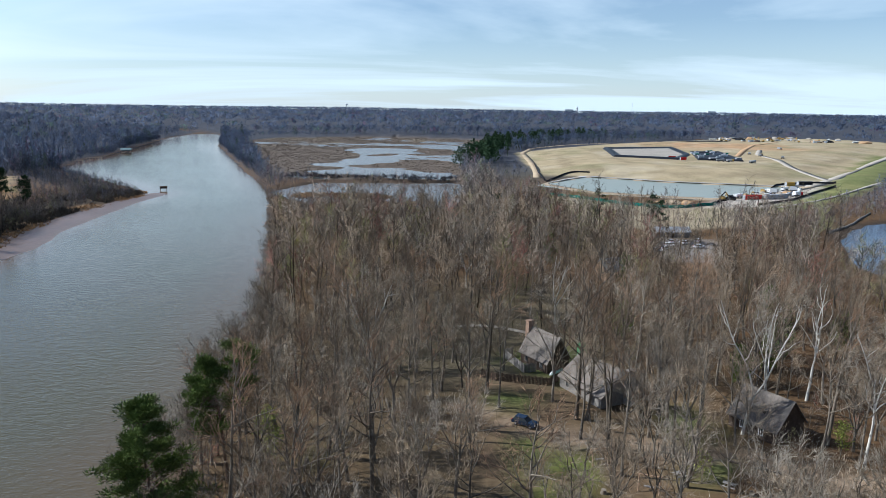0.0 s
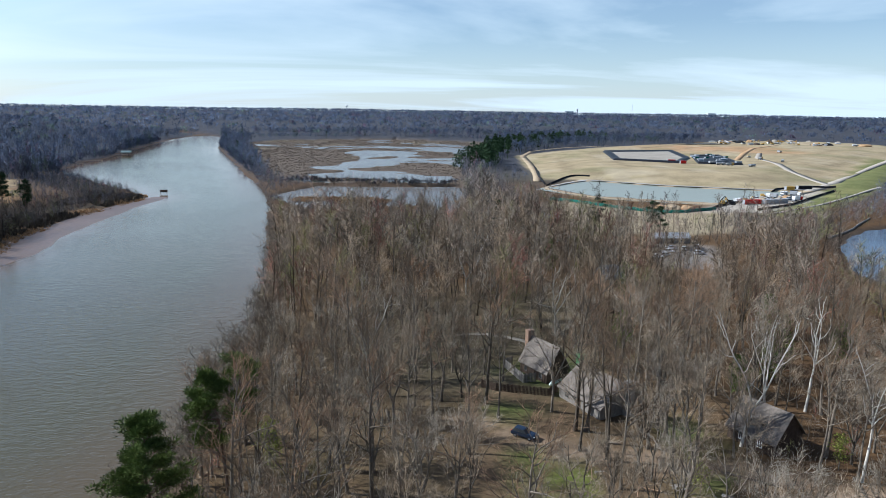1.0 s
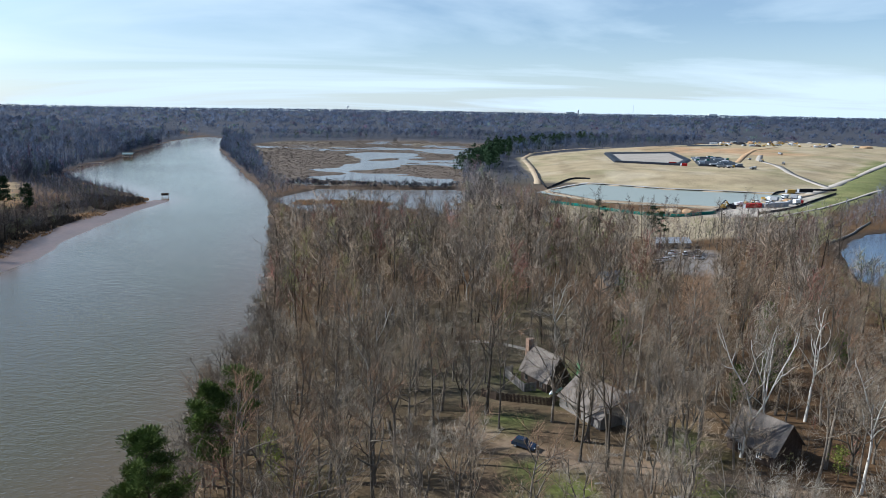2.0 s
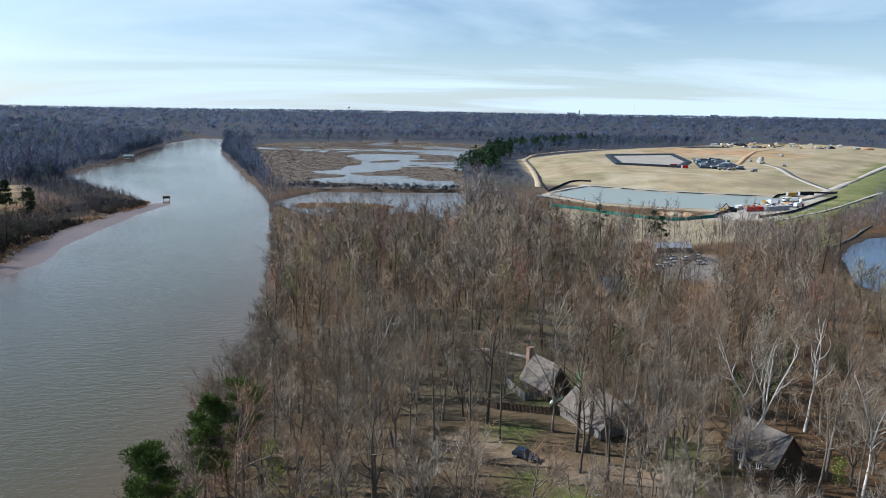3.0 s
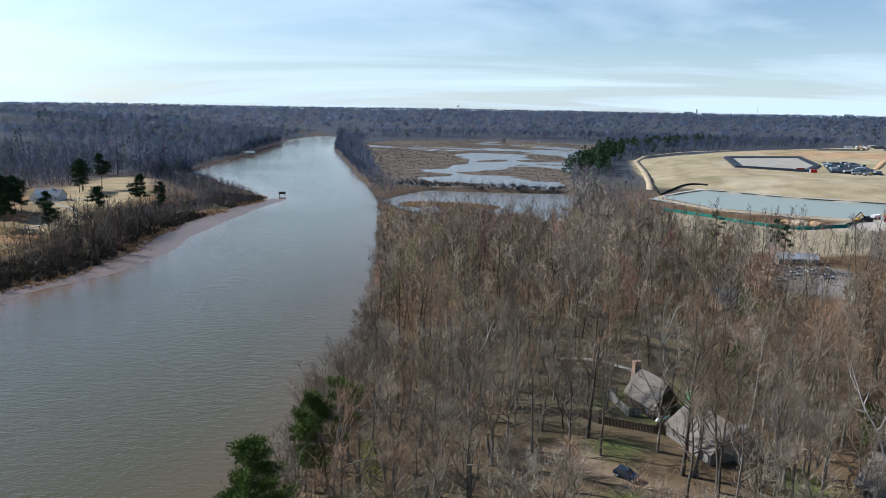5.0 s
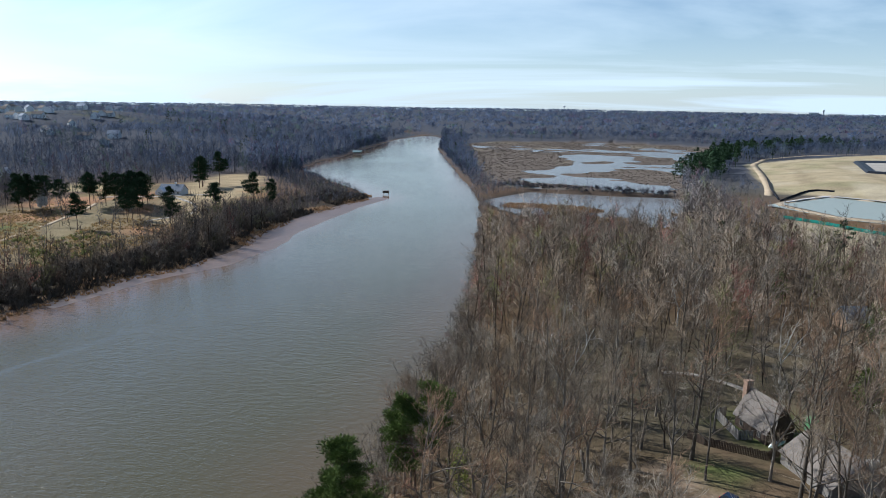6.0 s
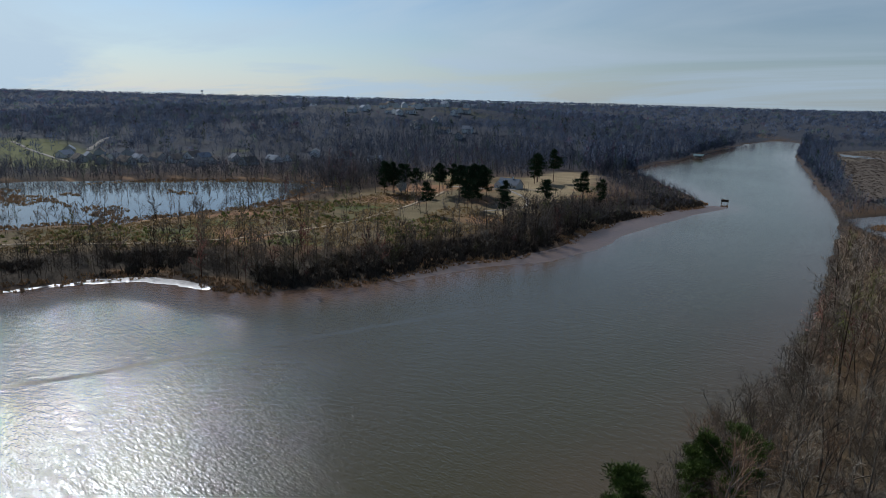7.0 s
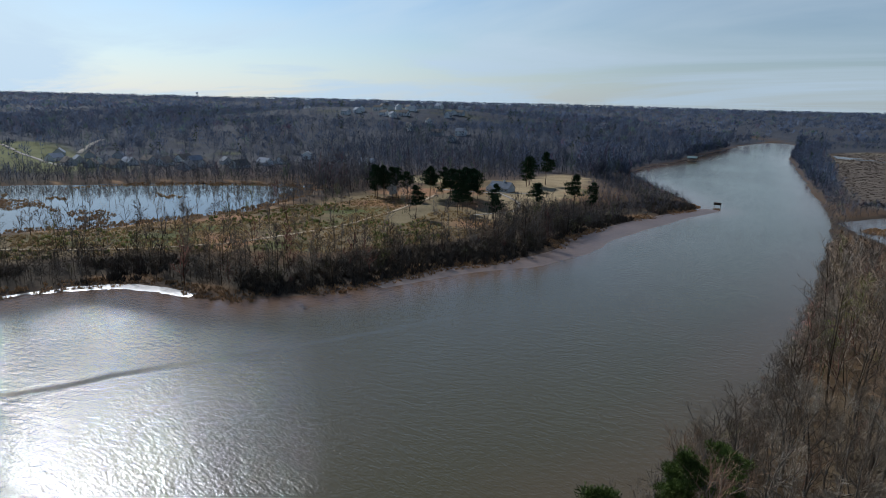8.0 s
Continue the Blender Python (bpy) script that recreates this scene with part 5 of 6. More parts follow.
def picnic_table(x, y, turn):
    root = thing("picnic_table", x, y, place_z(x, y), turn)
    for i in range(4):
        one_box("board", M_GREYWOOD, root, 0, -.33 + .22 * i, .72, 1.9, .2, .05)
    for s in (-1, 1):
        one_box("bench", M_GREYWOOD, root, 0, s * .75, .42, 1.9, .26, .05)
        bm = bmesh.new()
        box(bm, s * .7, 0, .38, .08, 1.6, .08); box(bm, s * .7, -.45, 0, .08, .1, .75); box(bm, s * .7, .45, 0, .08, .1, .75)
        part("leg_frame", bm, M_GREYWOOD, root)
    return tagged(root, "weathered grey wooden picnic table in the yard", "table", "picnic tables")


def swing_frame(x, y, turn):
    root = thing("swing_frame", x, y, place_z(x, y), turn)
    for s in (-1, 1):
        for t in (-1, 1):
            bm = bmesh.new(); bmesh.ops.create_cone(bm, cap_ends=True, segments=8, radius1=.09, radius2=.08, depth=2.7, matrix=pose(s * 1.5, t * .5, 1.25, t * 22, 0, 0))
            part("leg", bm, M_TANWALL, root)
    bm = bmesh.new(); bmesh.ops.create_cone(bm, cap_ends=True, segments=8, radius1=.09, radius2=.09, depth=3.4, matrix=pose(0, 0, 2.45, 0, 90, 0))
    part("beam", bm, M_TANWALL, root)
    one_box("seat", M_GREYWOOD, root, 0, 0, .6, 1.5, .45, .06)
    return tagged(root, "tan timber swing frame on the grass", "swing")


picnic_table(37, 93, 20); picnic_table(43.5, 90, -35)
swing_frame(25.5, 97, 10); swing_frame(31, 89, -20)
for i, (x, y) in enumerate(((24, 88), (40, 97), (46, 88), (34, 84), (-24, 92), (-22, 99))):
    bm = bmesh.new()
    bmesh.ops.create_cone(bm, cap_ends=True, segments=12, radius1=.48, radius2=.36, depth=.7, matrix=pose(0, 0, .3, 3, 2, 40 * i))
    ob = part("stump", bm, M_BARK); ob.location = (x, y, place_z(x, y))
    tagged(ob, "sawn grey tree stump on leaf litter", "stump", "tree stumps")
for i, (x, y, l, a) in enumerate(((-20, 88, 7, 20), (8, 84, 6, -30), (50, 96, 8, 60), (-34, 110, 9, 75), (-10, 118, 8, 10), (66, 94, 6, -15))):
    bm = bmesh.new()
    bmesh.ops.create_cone(bm, cap_ends=True, segments=9, radius1=.26, radius2=.15, depth=l, matrix=pose(0, 0, .2, 90, 0, 0))
    ob = part("fallen_log", bm, M_BARK); ob.matrix_world = pose(x, y, place_z(x, y), 0, 0, a)
    tagged(ob, "fallen grey log lying on leaf litter", "log", "fallen logs")


# ---------------------------------------------------------------- vehicles
def wheel(parent, x, y, r, width):
    bm = bmesh.new()
    bmesh.ops.create_cone(bm, cap_ends=True, segments=14, radius1=r, radius2=r, depth=width, matrix=pose(x, y, r, 90, 0, 0))
    t = part("wheel", bm, M_RUBBER, parent, "black tyre")
    bm = bmesh.new()
    bmesh.ops.create_cone(bm, cap_ends=True, segments=10, radius1=r * .55, radius2=r * .5, depth=width + .03, matrix=pose(x, y, r, 90, 0, 0))
    part("rim", bm, M_GREYMETAL, t, "grey rim")


def car(x, y, turn, paint, label, long=4.6, wide=1.85, tall=1.62, group=""):
    root = thing("car", x, y, place_z(x, y) + 0.05, turn)
    L, w = long / 2, wide / 2
    bm = bmesh.new()
    side = [(-L, .35), (L, .35), (L, .78), (L * .82, .95), (L * .35, 1.02), (-L * .92, 1.06), (-L, .9)]
    lo = [bm.verts.new((a, -w, z)) for a, z in side]; hi = [bm.verts.new((a, w, z)) for a, z in side]
    bm.faces.new(lo); bm.faces.new(hi[::-1])
    for i in range(len(side)):
        j = (i + 1) % len(side); bm.faces.new((lo[j], lo[i], hi[i], hi[j]))
    bmesh.ops.bevel(bm, geom=bm.edges[:], offset=.06, segments=2, affect="EDGES")
    part("body", bm, paint, root)
    bm = bmesh.new()
    v = []
    for z, a0, a1, ww in ((1.02, -L * .92, L * .38, w * .95), (tall - .04, -L * .72, L * .06, w * .78)):
        v.append([bm.verts.new(p) for p in ((a0, -ww, z), (a1, -ww, z), (a1, ww, z), (a0, ww, z))])
    for i in range(4):
        j = (i + 1) % 4; bm.faces.new((v[0][i], v[0][j], v[1][j], v[1][i]))
    bm.faces.new(v[1])
    part("cabin_glass", bm, M_GLASS, root, "dark tinted windows")
    bm = bmesh.new(); box(bm, -L * .33, 0, tall - .05, L * .84, w * 1.6, .07); bmesh.ops.bevel(bm, geom=bm.edges[:], offset=.03, segments=1, affect="EDGES")
    part("roof", bm, paint, root)
    for s in (-1, 1):
        one_box("headlight", M_WHITE, root, L - .05, s * w * .7, .68, .12, .35, .14)
        one_box("tail_light", M_RED, root, -L + .04, s * w * .78, .78, .1, .22, .22)
        for a in (-.62, .62):
            wheel(root, L * a, s * (w - .1), .34, .24)
    return tagged(root, label, "car", group)


car(15.0, 109.6, -34, M_NAVY, "dark blue car parked on the dirt drive")
for i in range(7):
    x, y = (88, 92.5, 99, 104, 108, 112, 96)[i], (266, 270, 285, 283, 275, 288, 277)[i]
    car(x, y, (10, 15, 100, 95, 8, 60, 12)[i], M_CARPAINT if i % 3 else M_WHITE, "pale car parked on the gravel ground", group="cars on the parking ground")


def truck(x, y, turn, cab_mat, bed_mat, label, long=8.0, group="", dump=False):
    root = thing("truck", x, y, place_z(x, y) + 0.1, turn)
    one_box("chassis", M_RUBBER, root, 0, 0, .7, long, 1.0, .3)
    c = one_box("cab", cab_mat, root, long / 2 - 1.0, 0, .8, 2.0, 2.4, 2.0, bevel=.15)
    one_box("windscreen", M_GLASS, c, long / 2 - .02, 0, 1.8, .08, 2.0, .8)
    bm = bmesh.new()
    if dump:
        b = box(bm, -1.1, 0, 1.1, long - 2.6, 2.5, 1.4)
        for v in b:
            if v.co.z > 2:
                v.co.x *= 1.12; v.co.y *= 1.08
    else:
        box(bm, -1.1, 0, 1.1, long - 2.4, 2.5, 2.3); bmesh.ops.bevel(bm, geom=bm.edges[:], offset=.05, segments=1, affect="EDGES")
    part("load_bed", bm, bed_mat, root)
    for a in (-.36, -.2, .36):
        for s in (-1, 1):
            wheel(root, long * a, s * 1.05, .5, .35)
    return tagged(root, label, "truck", group)


def excavator(x, y, turn, mat, label, size=1.0, group=""):
    root = thing("excavator", x, y, place_z(x, y) + 0.05, turn)
    for s in (-1, 1):
        one_box("track", M_RUBBER, root, 0, s * 1.2 * size, 0, 4.2 * size, .6 * size, .9 * size, bevel=.2 * size)
    one_box("body", mat, root, -.5 * size, 0, .95 * size, 3.2 * size, 2.6 * size, 1.2 * size, bevel=.1 * size)
    c = one_box("cab", mat, root, .9 * size, .7 * size, .95 * size, 1.4 * size, 1.1 * size, 1.9 * size, bevel=.08 * size)
    one_box("cab_glass", M_GLASS, c, 1.62 * size, .7 * size, 1.6 * size, .06, .9 * size, 1.0 * size)
    for nm, p, q in (("boom", (1.2, 1.6), (4.0, 4.6)), ("stick", (4.0, 4.6), (6.0, 2.0))):
        bm = bmesh.new()
        ln, an = math.hypot(q[0] - p[0], q[1] - p[1]), math.degrees(math.atan2(q[1] - p[1], q[0] - p[0]))
        bmesh.ops.create_cube(bm, size=1, matrix=pose((p[0] + q[0]) / 2 * size, 0, (p[1] + q[1]) / 2 * size, 0, -an, 0) @ Matrix.Diagonal((ln * size, .4 * size, .5 * size, 1)))
        part(nm, bm, mat, root)
    one_box("bucket", M_RUBBER, root, 5.9 * size, 0, 1.1 * size, .9 * size, 1.1 * size, .9 * size, bevel=.15 * size)
    return tagged(root, label, "excavator", group)


def container(x, y, turn, mat, label, long=12.0, group="", tall=2.7, lift=0.0):
    root = thing("container", x, y, place_z(x, y) + lift, turn)
    bm = bmesh.new(); box(bm, 0, 0, .15, long, 2.5, tall)
    part("shell", bm, mat, root)
    for s in (-1, 1):
        one_box("end_frame", M_GREYMETAL, root, s * (long / 2 + .03), 0, .1, .1, 2.6, tall + .1)
    bm = bmesh.new()
    for i in range(int(long / .6)):
        box(bm, -long / 2 + .3 + .6 * i, 0, .2, .28, 2.6, tall - .1)
    part("corrugation", bm, mat, root)
    return tagged(root, label, "container", group)


# the contractor's yard by the basin
container(199, 429, 18, M_RED, "long red box trailer on the gravel yard", 13)
container(212, 432, 25, M_GREYMETAL, "grey container on the gravel yard", 12, "containers in the yard")
container(222, 437, 25, M_GREYMETAL, "grey container on the gravel yard", 9, "containers in the yard")
container(282, 523, 10, M_BLACK, "black tank container at the back of the yard", 12)
container(266, 514, 10, M_YELLOW, "yellow tank container at the back of the yard", 7)
for i in range(13):
    x, y = (193, 207, 222, 228, 236, 239, 246, 232, 218, 251, 213, 244, 230)[i], (436, 446, 455, 462, 456, 470, 482, 446, 447, 476, 456, 462, 474)[i]
    if i % 3 == 0:
        truck(x, y, 35 + 31 * i, M_WHITE, M_GREYMETAL if i % 2 else M_WHITE, "white work truck on the gravel yard", 7.0, "trucks in the yard", dump=i % 2 == 0)
    else:
        car(x, y, 20 + 47 * i, M_CARPAINT if i % 2 else M_WHITE, "pale pickup parked on the gravel yard", 5.4, 2.0, 1.8, "pickups in the yard")
excavator(184, 424, 150, M_BLACK, "dark excavator at the edge of the basin", 1.1)
excavator(177, 421, 40, M_YELLOW, "yellow excavator at the edge of the basin", 1.0)
excavator(206, 438, 200, M_YELLOW, "yellow excavator in the gravel yard", .9)
truck(225, 470, 70, M_YELLOW, M_YELLOW, "yellow dump truck in the gravel yard", 8, dump=True)
truck(238, 448, 20, M_RED, M_WHITE, "red and white truck in the gravel yard", 7)


def heap(x, y, r, h, mat, label, seed):
    rng = random.Random(seed)
    bm = bmesh.new()
    bmesh.ops.create_icosphere(bm, subdivisions=3, radius=1.0)
    for v in bm.verts:
        k = 1 + .28 * noise.noise(v.co * 1.7 + Vector((seed, 0, 0)))
        v.co = Vector((v.co.x * r * k, v.co.y * r * k, max(-.3, v.co.z) * h * k))
    ob = part("rubble_mound", bm, mat)
    ob.location = (x, y, place_z(x, y))
    return tagged(ob, label, "soil heap", "heaps of soil and rubble")


for i in range(9):
    heap((214, 228, 240, 205, 150, 142, 136, 236, 222)[i], (440, 452, 466, 452, 408, 410, 413, 476, 464)[i], (2.5, 3, 3, 2.2, 4, 5, 4, 2.6, 2.2)[i], (1.6, 2, 1.8, 1.4, 2.2, 2.6, 2, 1.8, 1.5)[i], (M_GRAVEL, M_GRAVEL, M_DIRT, M_DIRT, M_DIRT, M_TRACK, M_DIRT, M_STONE, M_GRAVEL)[i], "heap of pale gravel or soil on the yard", i)


# ---------------------------------------------------------------- the capped mound
ribbon("mound_road", [(80, 560), (88, 627), (96, 732), (103, 860), (130, 982), (200, 1100), (290, 1180)], 7, M_TRACK, "worn earth road round the foot of the mound", wobble=.3)
ribbon("dike_road", [(240, 470), (276, 506), (333, 573), (430, 690), (534, 816), (640, 950)], 8, M_GRAVEL, "pale gravel road behind the grassy dike")
ribbon("dike_path", [(190, 385), (212, 399), (264, 449), (364, 555), (480, 700), (600, 850)], 2.4, M_GRAVEL, "narrow gravel path along the foot of the dike")
ribbon("basin_bank", [(84, 520), (122, 572), (178, 536), (258, 512), (290, 526)], 5, M_ROCK, "grey riprap bank along the basin", "riprap", wobble=.4)
ribbon("basin_bank_near", [(80, 500), (107, 453), (149, 438), (180, 426), (224, 458), (288, 516)], 5, M_TRACK, "bare earth bank along the basin", "bank", wobble=.5)
ribbon("track_slope", [(322, 560), (330, 640), (355, 720), (372, 800), (420, 900)], 7, M_GRAVEL, "pale drainage strip down the mound", "drain", wobble=.4)
ribbon("haul_road", [(330, 760), (400, 900), (470, 1030), (560, 1140)], 7, M_DIRT, "orange haul road across the top of the mound", wobble=.4)
for nm, ln, mat, tall in (("silt_fence", [(95, 690), (86, 600), (83, 540)], M_FENCE, 1.4), ("silt_fence", [(83, 530), (100, 570), (116, 600), (130, 592)], M_FENCE, 1.4),
                          ("silt_fence", [(163, 402), (188, 436), (225, 478), (258, 517), (300, 540), (314, 536)], M_FENCE, 1.5), ("silt_fence", [(190, 400), (222, 424), (262, 470), (300, 512)], M_FENCE, 1.4),
                          ("screen_fence", [(72, 444), (92, 428), (112, 402), (136, 387), (164, 399)], M_GREENFENCE, 1.8)):
    fence = ribbon(nm, ln, .3, mat, "black silt fence at the foot of the mound" if nm == "silt_fence" else "green fabric screen along the basin", "fence", tall=tall, kind="thing")
    if nm == "silt_fence":
        fence["group"] = "silt fences"


def lined_pond(name, outline, rise, water, label):
    """A basin with a black lined rim and its water."""
    cx, cy = sum(p[0] for p in outline) / len(outline), sum(p[1] for p in outline) / len(outline)
    z = max(place_z(*p) for p in outline) + .2
    root = thing(name, cx, cy, z)
    loops = []
    bm = bmesh.new()
    for s, h in ((1.1, -3.0), (1.0, rise), (.93, rise), (.74, rise - 2.6)):
        loops.append([bm.verts.new(((x - cx) * s, (y - cy) * s, h)) for x, y in outline])
    for a, b in zip(loops, loops[1:]):
        for i in range(len(outline)):
            j = (i + 1) % len(outline)
            bm.faces.new((a[i], a[j], b[j], b[i]))
    part("liner", bm, M_BLACK, root, "black sheet liner")
    bm = bmesh.new()
    bm.faces.new([bm.verts.new(((x - cx) * .84, (y - cy) * .84, rise - 1.3)) for x, y in outline])
    part("pool", bm, water, root, "pale grey water")
    return tagged(root, label, "lined pond")


lined_pond("lined_pond", [(187, 732), (246, 702), (283, 778), (312, 925), (212, 885)], 1.5, M_GRAVEL, "black lined basin holding pale sediment on the mound")
lined_pond("lined_pond", [(266, 702), (306, 690), (340, 835), (302, 826)], 1.0, M_BLACK, "black lined work area on the mound")
for i in range(16):
    x, y = (272, 280, 288, 296, 304, 290, 300, 284, 312, 318, 306, 322, 294, 310, 279, 326)[i], (712, 735, 705, 760, 735, 780, 800, 758, 770, 800, 700, 820, 720, 745, 698, 780)[i]
    container(x, y, 10 * (i % 4), (M_GREYMETAL, M_WHITE, M_GREYMETAL, M_GREENFENCE)[i % 4], "grey or white tank container on the lined work area", 5.0 + 2 * (i % 3), "tanks on the work area", tall=1.5, lift=1.4)
container(241, 712, 5, M_RED, "red container at the rim of the lined basin", 8)
container(248, 697, 5, M_RED, "red container at the rim of the lined basin", 6)
for i, (x, y) in enumerate(((281, 684), (289, 680), (306, 668), (364, 776), (372, 741), (364, 806), (457, 922))):
    truck(x, y, 15 * i, M_YELLOW if i % 2 else M_GREYMETAL, M_GREYMETAL, "grey and yellow truck on the mound", 8, "trucks on the mound", dump=True)
R2 = random.Random(9)
for i in range(64):
    x, y = R2.uniform(480, 730), R2.uniform(1150, 1330)
    if outside(LANDFILL, np.array([x]), np.array([y]))[0] > -20:
        continue
    k = i % 4
    if k == 0:
        excavator(x, y, R2.uniform(0, 360), M_YELLOW, "yellow excavator working on top of the mound", 1.05, "machines on the mound")
    elif k == 1:
        truck(x, y, R2.uniform(0, 360), M_WHITE, M_GREYMETAL, "white truck on top of the mound", 9, "trucks on the mound", dump=True)
    elif k == 2:
        container(x, y, R2.uniform(0, 90), M_WHITE, "white container on top of the mound", 12, "containers on the mound")
    else:
        heap(x, y, R2.uniform(5, 11), R2.uniform(2, 4.5), (M_DIRT, M_FENCE, M_GRAVEL, M_DARKWOOD)[i // 4 % 4], "heap of soil on top of the mound", i)
ribbon("dark_cover", [(345, 1125), (480, 1170)], 40, M_BLACK, "black sheet cover spread on the mound", "cover sheet", step=10)


# ---------------------------------------------------------------- on the water
def post(bm, x, y, z0, z1, r, lean=0.0):
    bmesh.ops.create_cone(bm, cap_ends=True, segments=8, radius1=r, radius2=r * .9, depth=z1 - z0, matrix=pose(x, y, (z0 + z1) / 2, lean, 0, 0))


blind = thing("duck_blind", -194.5, 474, 0, 20)
for dx in (-2, 2):
    for dy in (-1.2, 1.2):
        bm = bmesh.new(); post(bm, dx, dy, -2.5, 1.6, .12); part("post", bm, M_DARKWOOD, blind)
one_box("platform", M_DARKWOOD, blind, 0, 0, 1.3, 4.8, 3.2, .18)
shell = one_box("screen", M_DARKWOOD, blind, 0, 0, 1.48, 4.5, 2.9, 1.3, label="dark brush-covered screen")
s = Shape(77)
for i in range(260):
    a = s.rng.uniform(0, 6.283)
    p = Vector((2.4 * math.cos(a), 1.6 * math.sin(a), s.rng.uniform(1.2, 2.6)))
    s.twig(p, p + Vector((s.rng.gauss(0, .3), s.rng.gauss(0, .3), s.rng.uniform(.2, .9))), .05)
mesh_object("brush", *s.arrays(), M_TWIG, blind)
tagged(blind, "brush-covered duck blind on posts in the river", "duck blind")

boathouse = thing("boathouse", -382, 832, 0, 12)
for dx in (-4.5, 0, 4.5):
    for dy in (-3, 3):
        bm = bmesh.new(); post(bm, dx, dy, -2.5, 4.2, .16); part("post", bm, M_GREYWOOD, boathouse)
bm = bmesh.new(); solid(bm, [(-4, 4.1), (4, 4.1), (4, 4.3), (0, 6.2), (-4, 4.3)], -6, 6)
part("roof", bm, M_TEAL, boathouse, "green metal roof")
one_box("deck", M_GREYWOOD, boathouse, 0, 0, .9, 11, 7, .2)
one_box("loft", M_TEAL, boathouse, 0, 0, 3.0, 10, 6.4, 1.1)
tagged(boathouse, "green-roofed boathouse on posts at the far bank", "boathouse")


def pier(x, y, turn, long, label):
    root = thing("pier", x, y, 0, turn)
    one_box("deck", M_GREYWOOD, root, 0, 0, 1.0, long, 1.6, .15)
    for i in range(int(long / 3) + 1):
        for s in (-.7, .7):
            bm = bmesh.new(); post(bm, -long / 2 + 3 * i, s, -2, 1.5, .1); part("post", bm, M_GREYWOOD, root)
    return tagged(root, label, "pier", "piers on the far bank")


pier(-376, 742, 10, 16, "grey wooden pier at the far bank"); pier(-392, 838, 0, 14, "grey wooden pier beside the boathouse"); pier(-372, 700, 15, 10, "short grey pier at the far bank")
for i in range(6):        # old stakes and a snag up the river
    bm = bmesh.new(); post(bm, 0, 0, -2, 1.0 + .3 * (i % 3), .2, 4)
    ob = part("stake", bm, M_DARKWOOD); ob.location = (-376 + 3.2 * i, 1003 + 2 * (i % 2), 0)
    tagged(ob, "dark wooden stake standing in the river", "stake", "stakes in the river")
boom = ribbon("log_boom", [(190, 326), (202, 338), (216, 352), (253, 393)], 0.8, M_GREYWOOD, "grey timber boom lying across the slough", "boom", kind="thing", lift=0.6)

def mudflat():
    line = [(-186, 165), (-186, 205), (-176, 235), (-178, 275), (-188, 310), (-192, 360), (-193, 410), (-188, 446), (-186, 458)]
    pts = np.array([(a[0] + (b[0] - a[0]) * i / 10, a[1] + (b[1] - a[1]) * i / 10) for a, b in zip(line, line[1:]) for i in range(10)])
    for _ in range(6):
        pts[1:-1] = (pts[:-2] + 2 * pts[1:-1] + pts[2:]) / 4
    w = 13 * np.sin(np.linspace(.25, 3.05, len(pts))) + 2.2 * fbm(pts[:, 0], pts[:, 1], 18, 51)
    rows = [np.c_[pts[:, 0] - 9, pts[:, 1], 0 * w + .10], np.c_[pts[:, 0] + w * .5, pts[:, 1], 0 * w + .07], np.c_[pts[:, 0] + w, pts[:, 1], 0 * w - .03]]
    v = np.stack(rows, 1).reshape(-1, 3)
    f = [(i * 3 + k, i * 3 + k + 1, i * 3 + 4 + k, i * 3 + 3 + k) for i in range(len(pts) - 1) for k in range(2)]
    tagged(mesh_object("mudflat", v, f, M_MUD, smooth=True), "wet red-brown mudflat along the far bank", "mudflat", kind="structure")


def glare_strip():
    """A glossy strip added under the reeds of the lower bank, standing in for glare on the water."""
    line = [(-262, 40), (-255, 61), (-250, 80), (-242, 96), (-230, 103), (-215, 108)]
    pts = np.array([(a[0] + (b[0] - a[0]) * i / 16, a[1] + (b[1] - a[1]) * i / 16) for a, b in zip(line, line[1:]) for i in range(16)])
    pts[:, 0] += 1.1 * fbm(pts[:, 0], pts[:, 1], 5, 53)
    w = 1.2 + 2.4 * fbm(pts[:, 0], pts[:, 1], 7, 52)
    d = np.gradient(pts, axis=0); d /= np.linalg.norm(d, axis=1)[:, None]
    nrm = np.stack([d[:, 1], -d[:, 0]], 1)
    rows = [np.c_[pts - nrm * 4, 0 * w + .30], np.c_[pts + nrm * (w * .4)[:, None], 0 * w + .10], np.c_[pts + nrm * w[:, None], 0 * w - .04]]
    v = np.stack(rows, 1).reshape(-1, 3)
    f = [(i * 3 + k, i * 3 + k + 1, i * 3 + 4 + k, i * 3 + 3 + k) for i in range(len(pts) - 1) for k in range(2)]
    tagged(mesh_object("glare_strip", v, f, M_GLARE_STRIP, smooth=True), "glossy strip added under the reedy bank for the white glare", "mudflat", kind="structure")


# glossy surface of the added strip, so that it shows the white glare
M_GLARE_STRIP = material("glossy_glare", (0.17, 0.13, 0.10), 0.33, 0.05, 0.3, 0.14, 0.5, spec=0.5)
mudflat()
glare_strip()


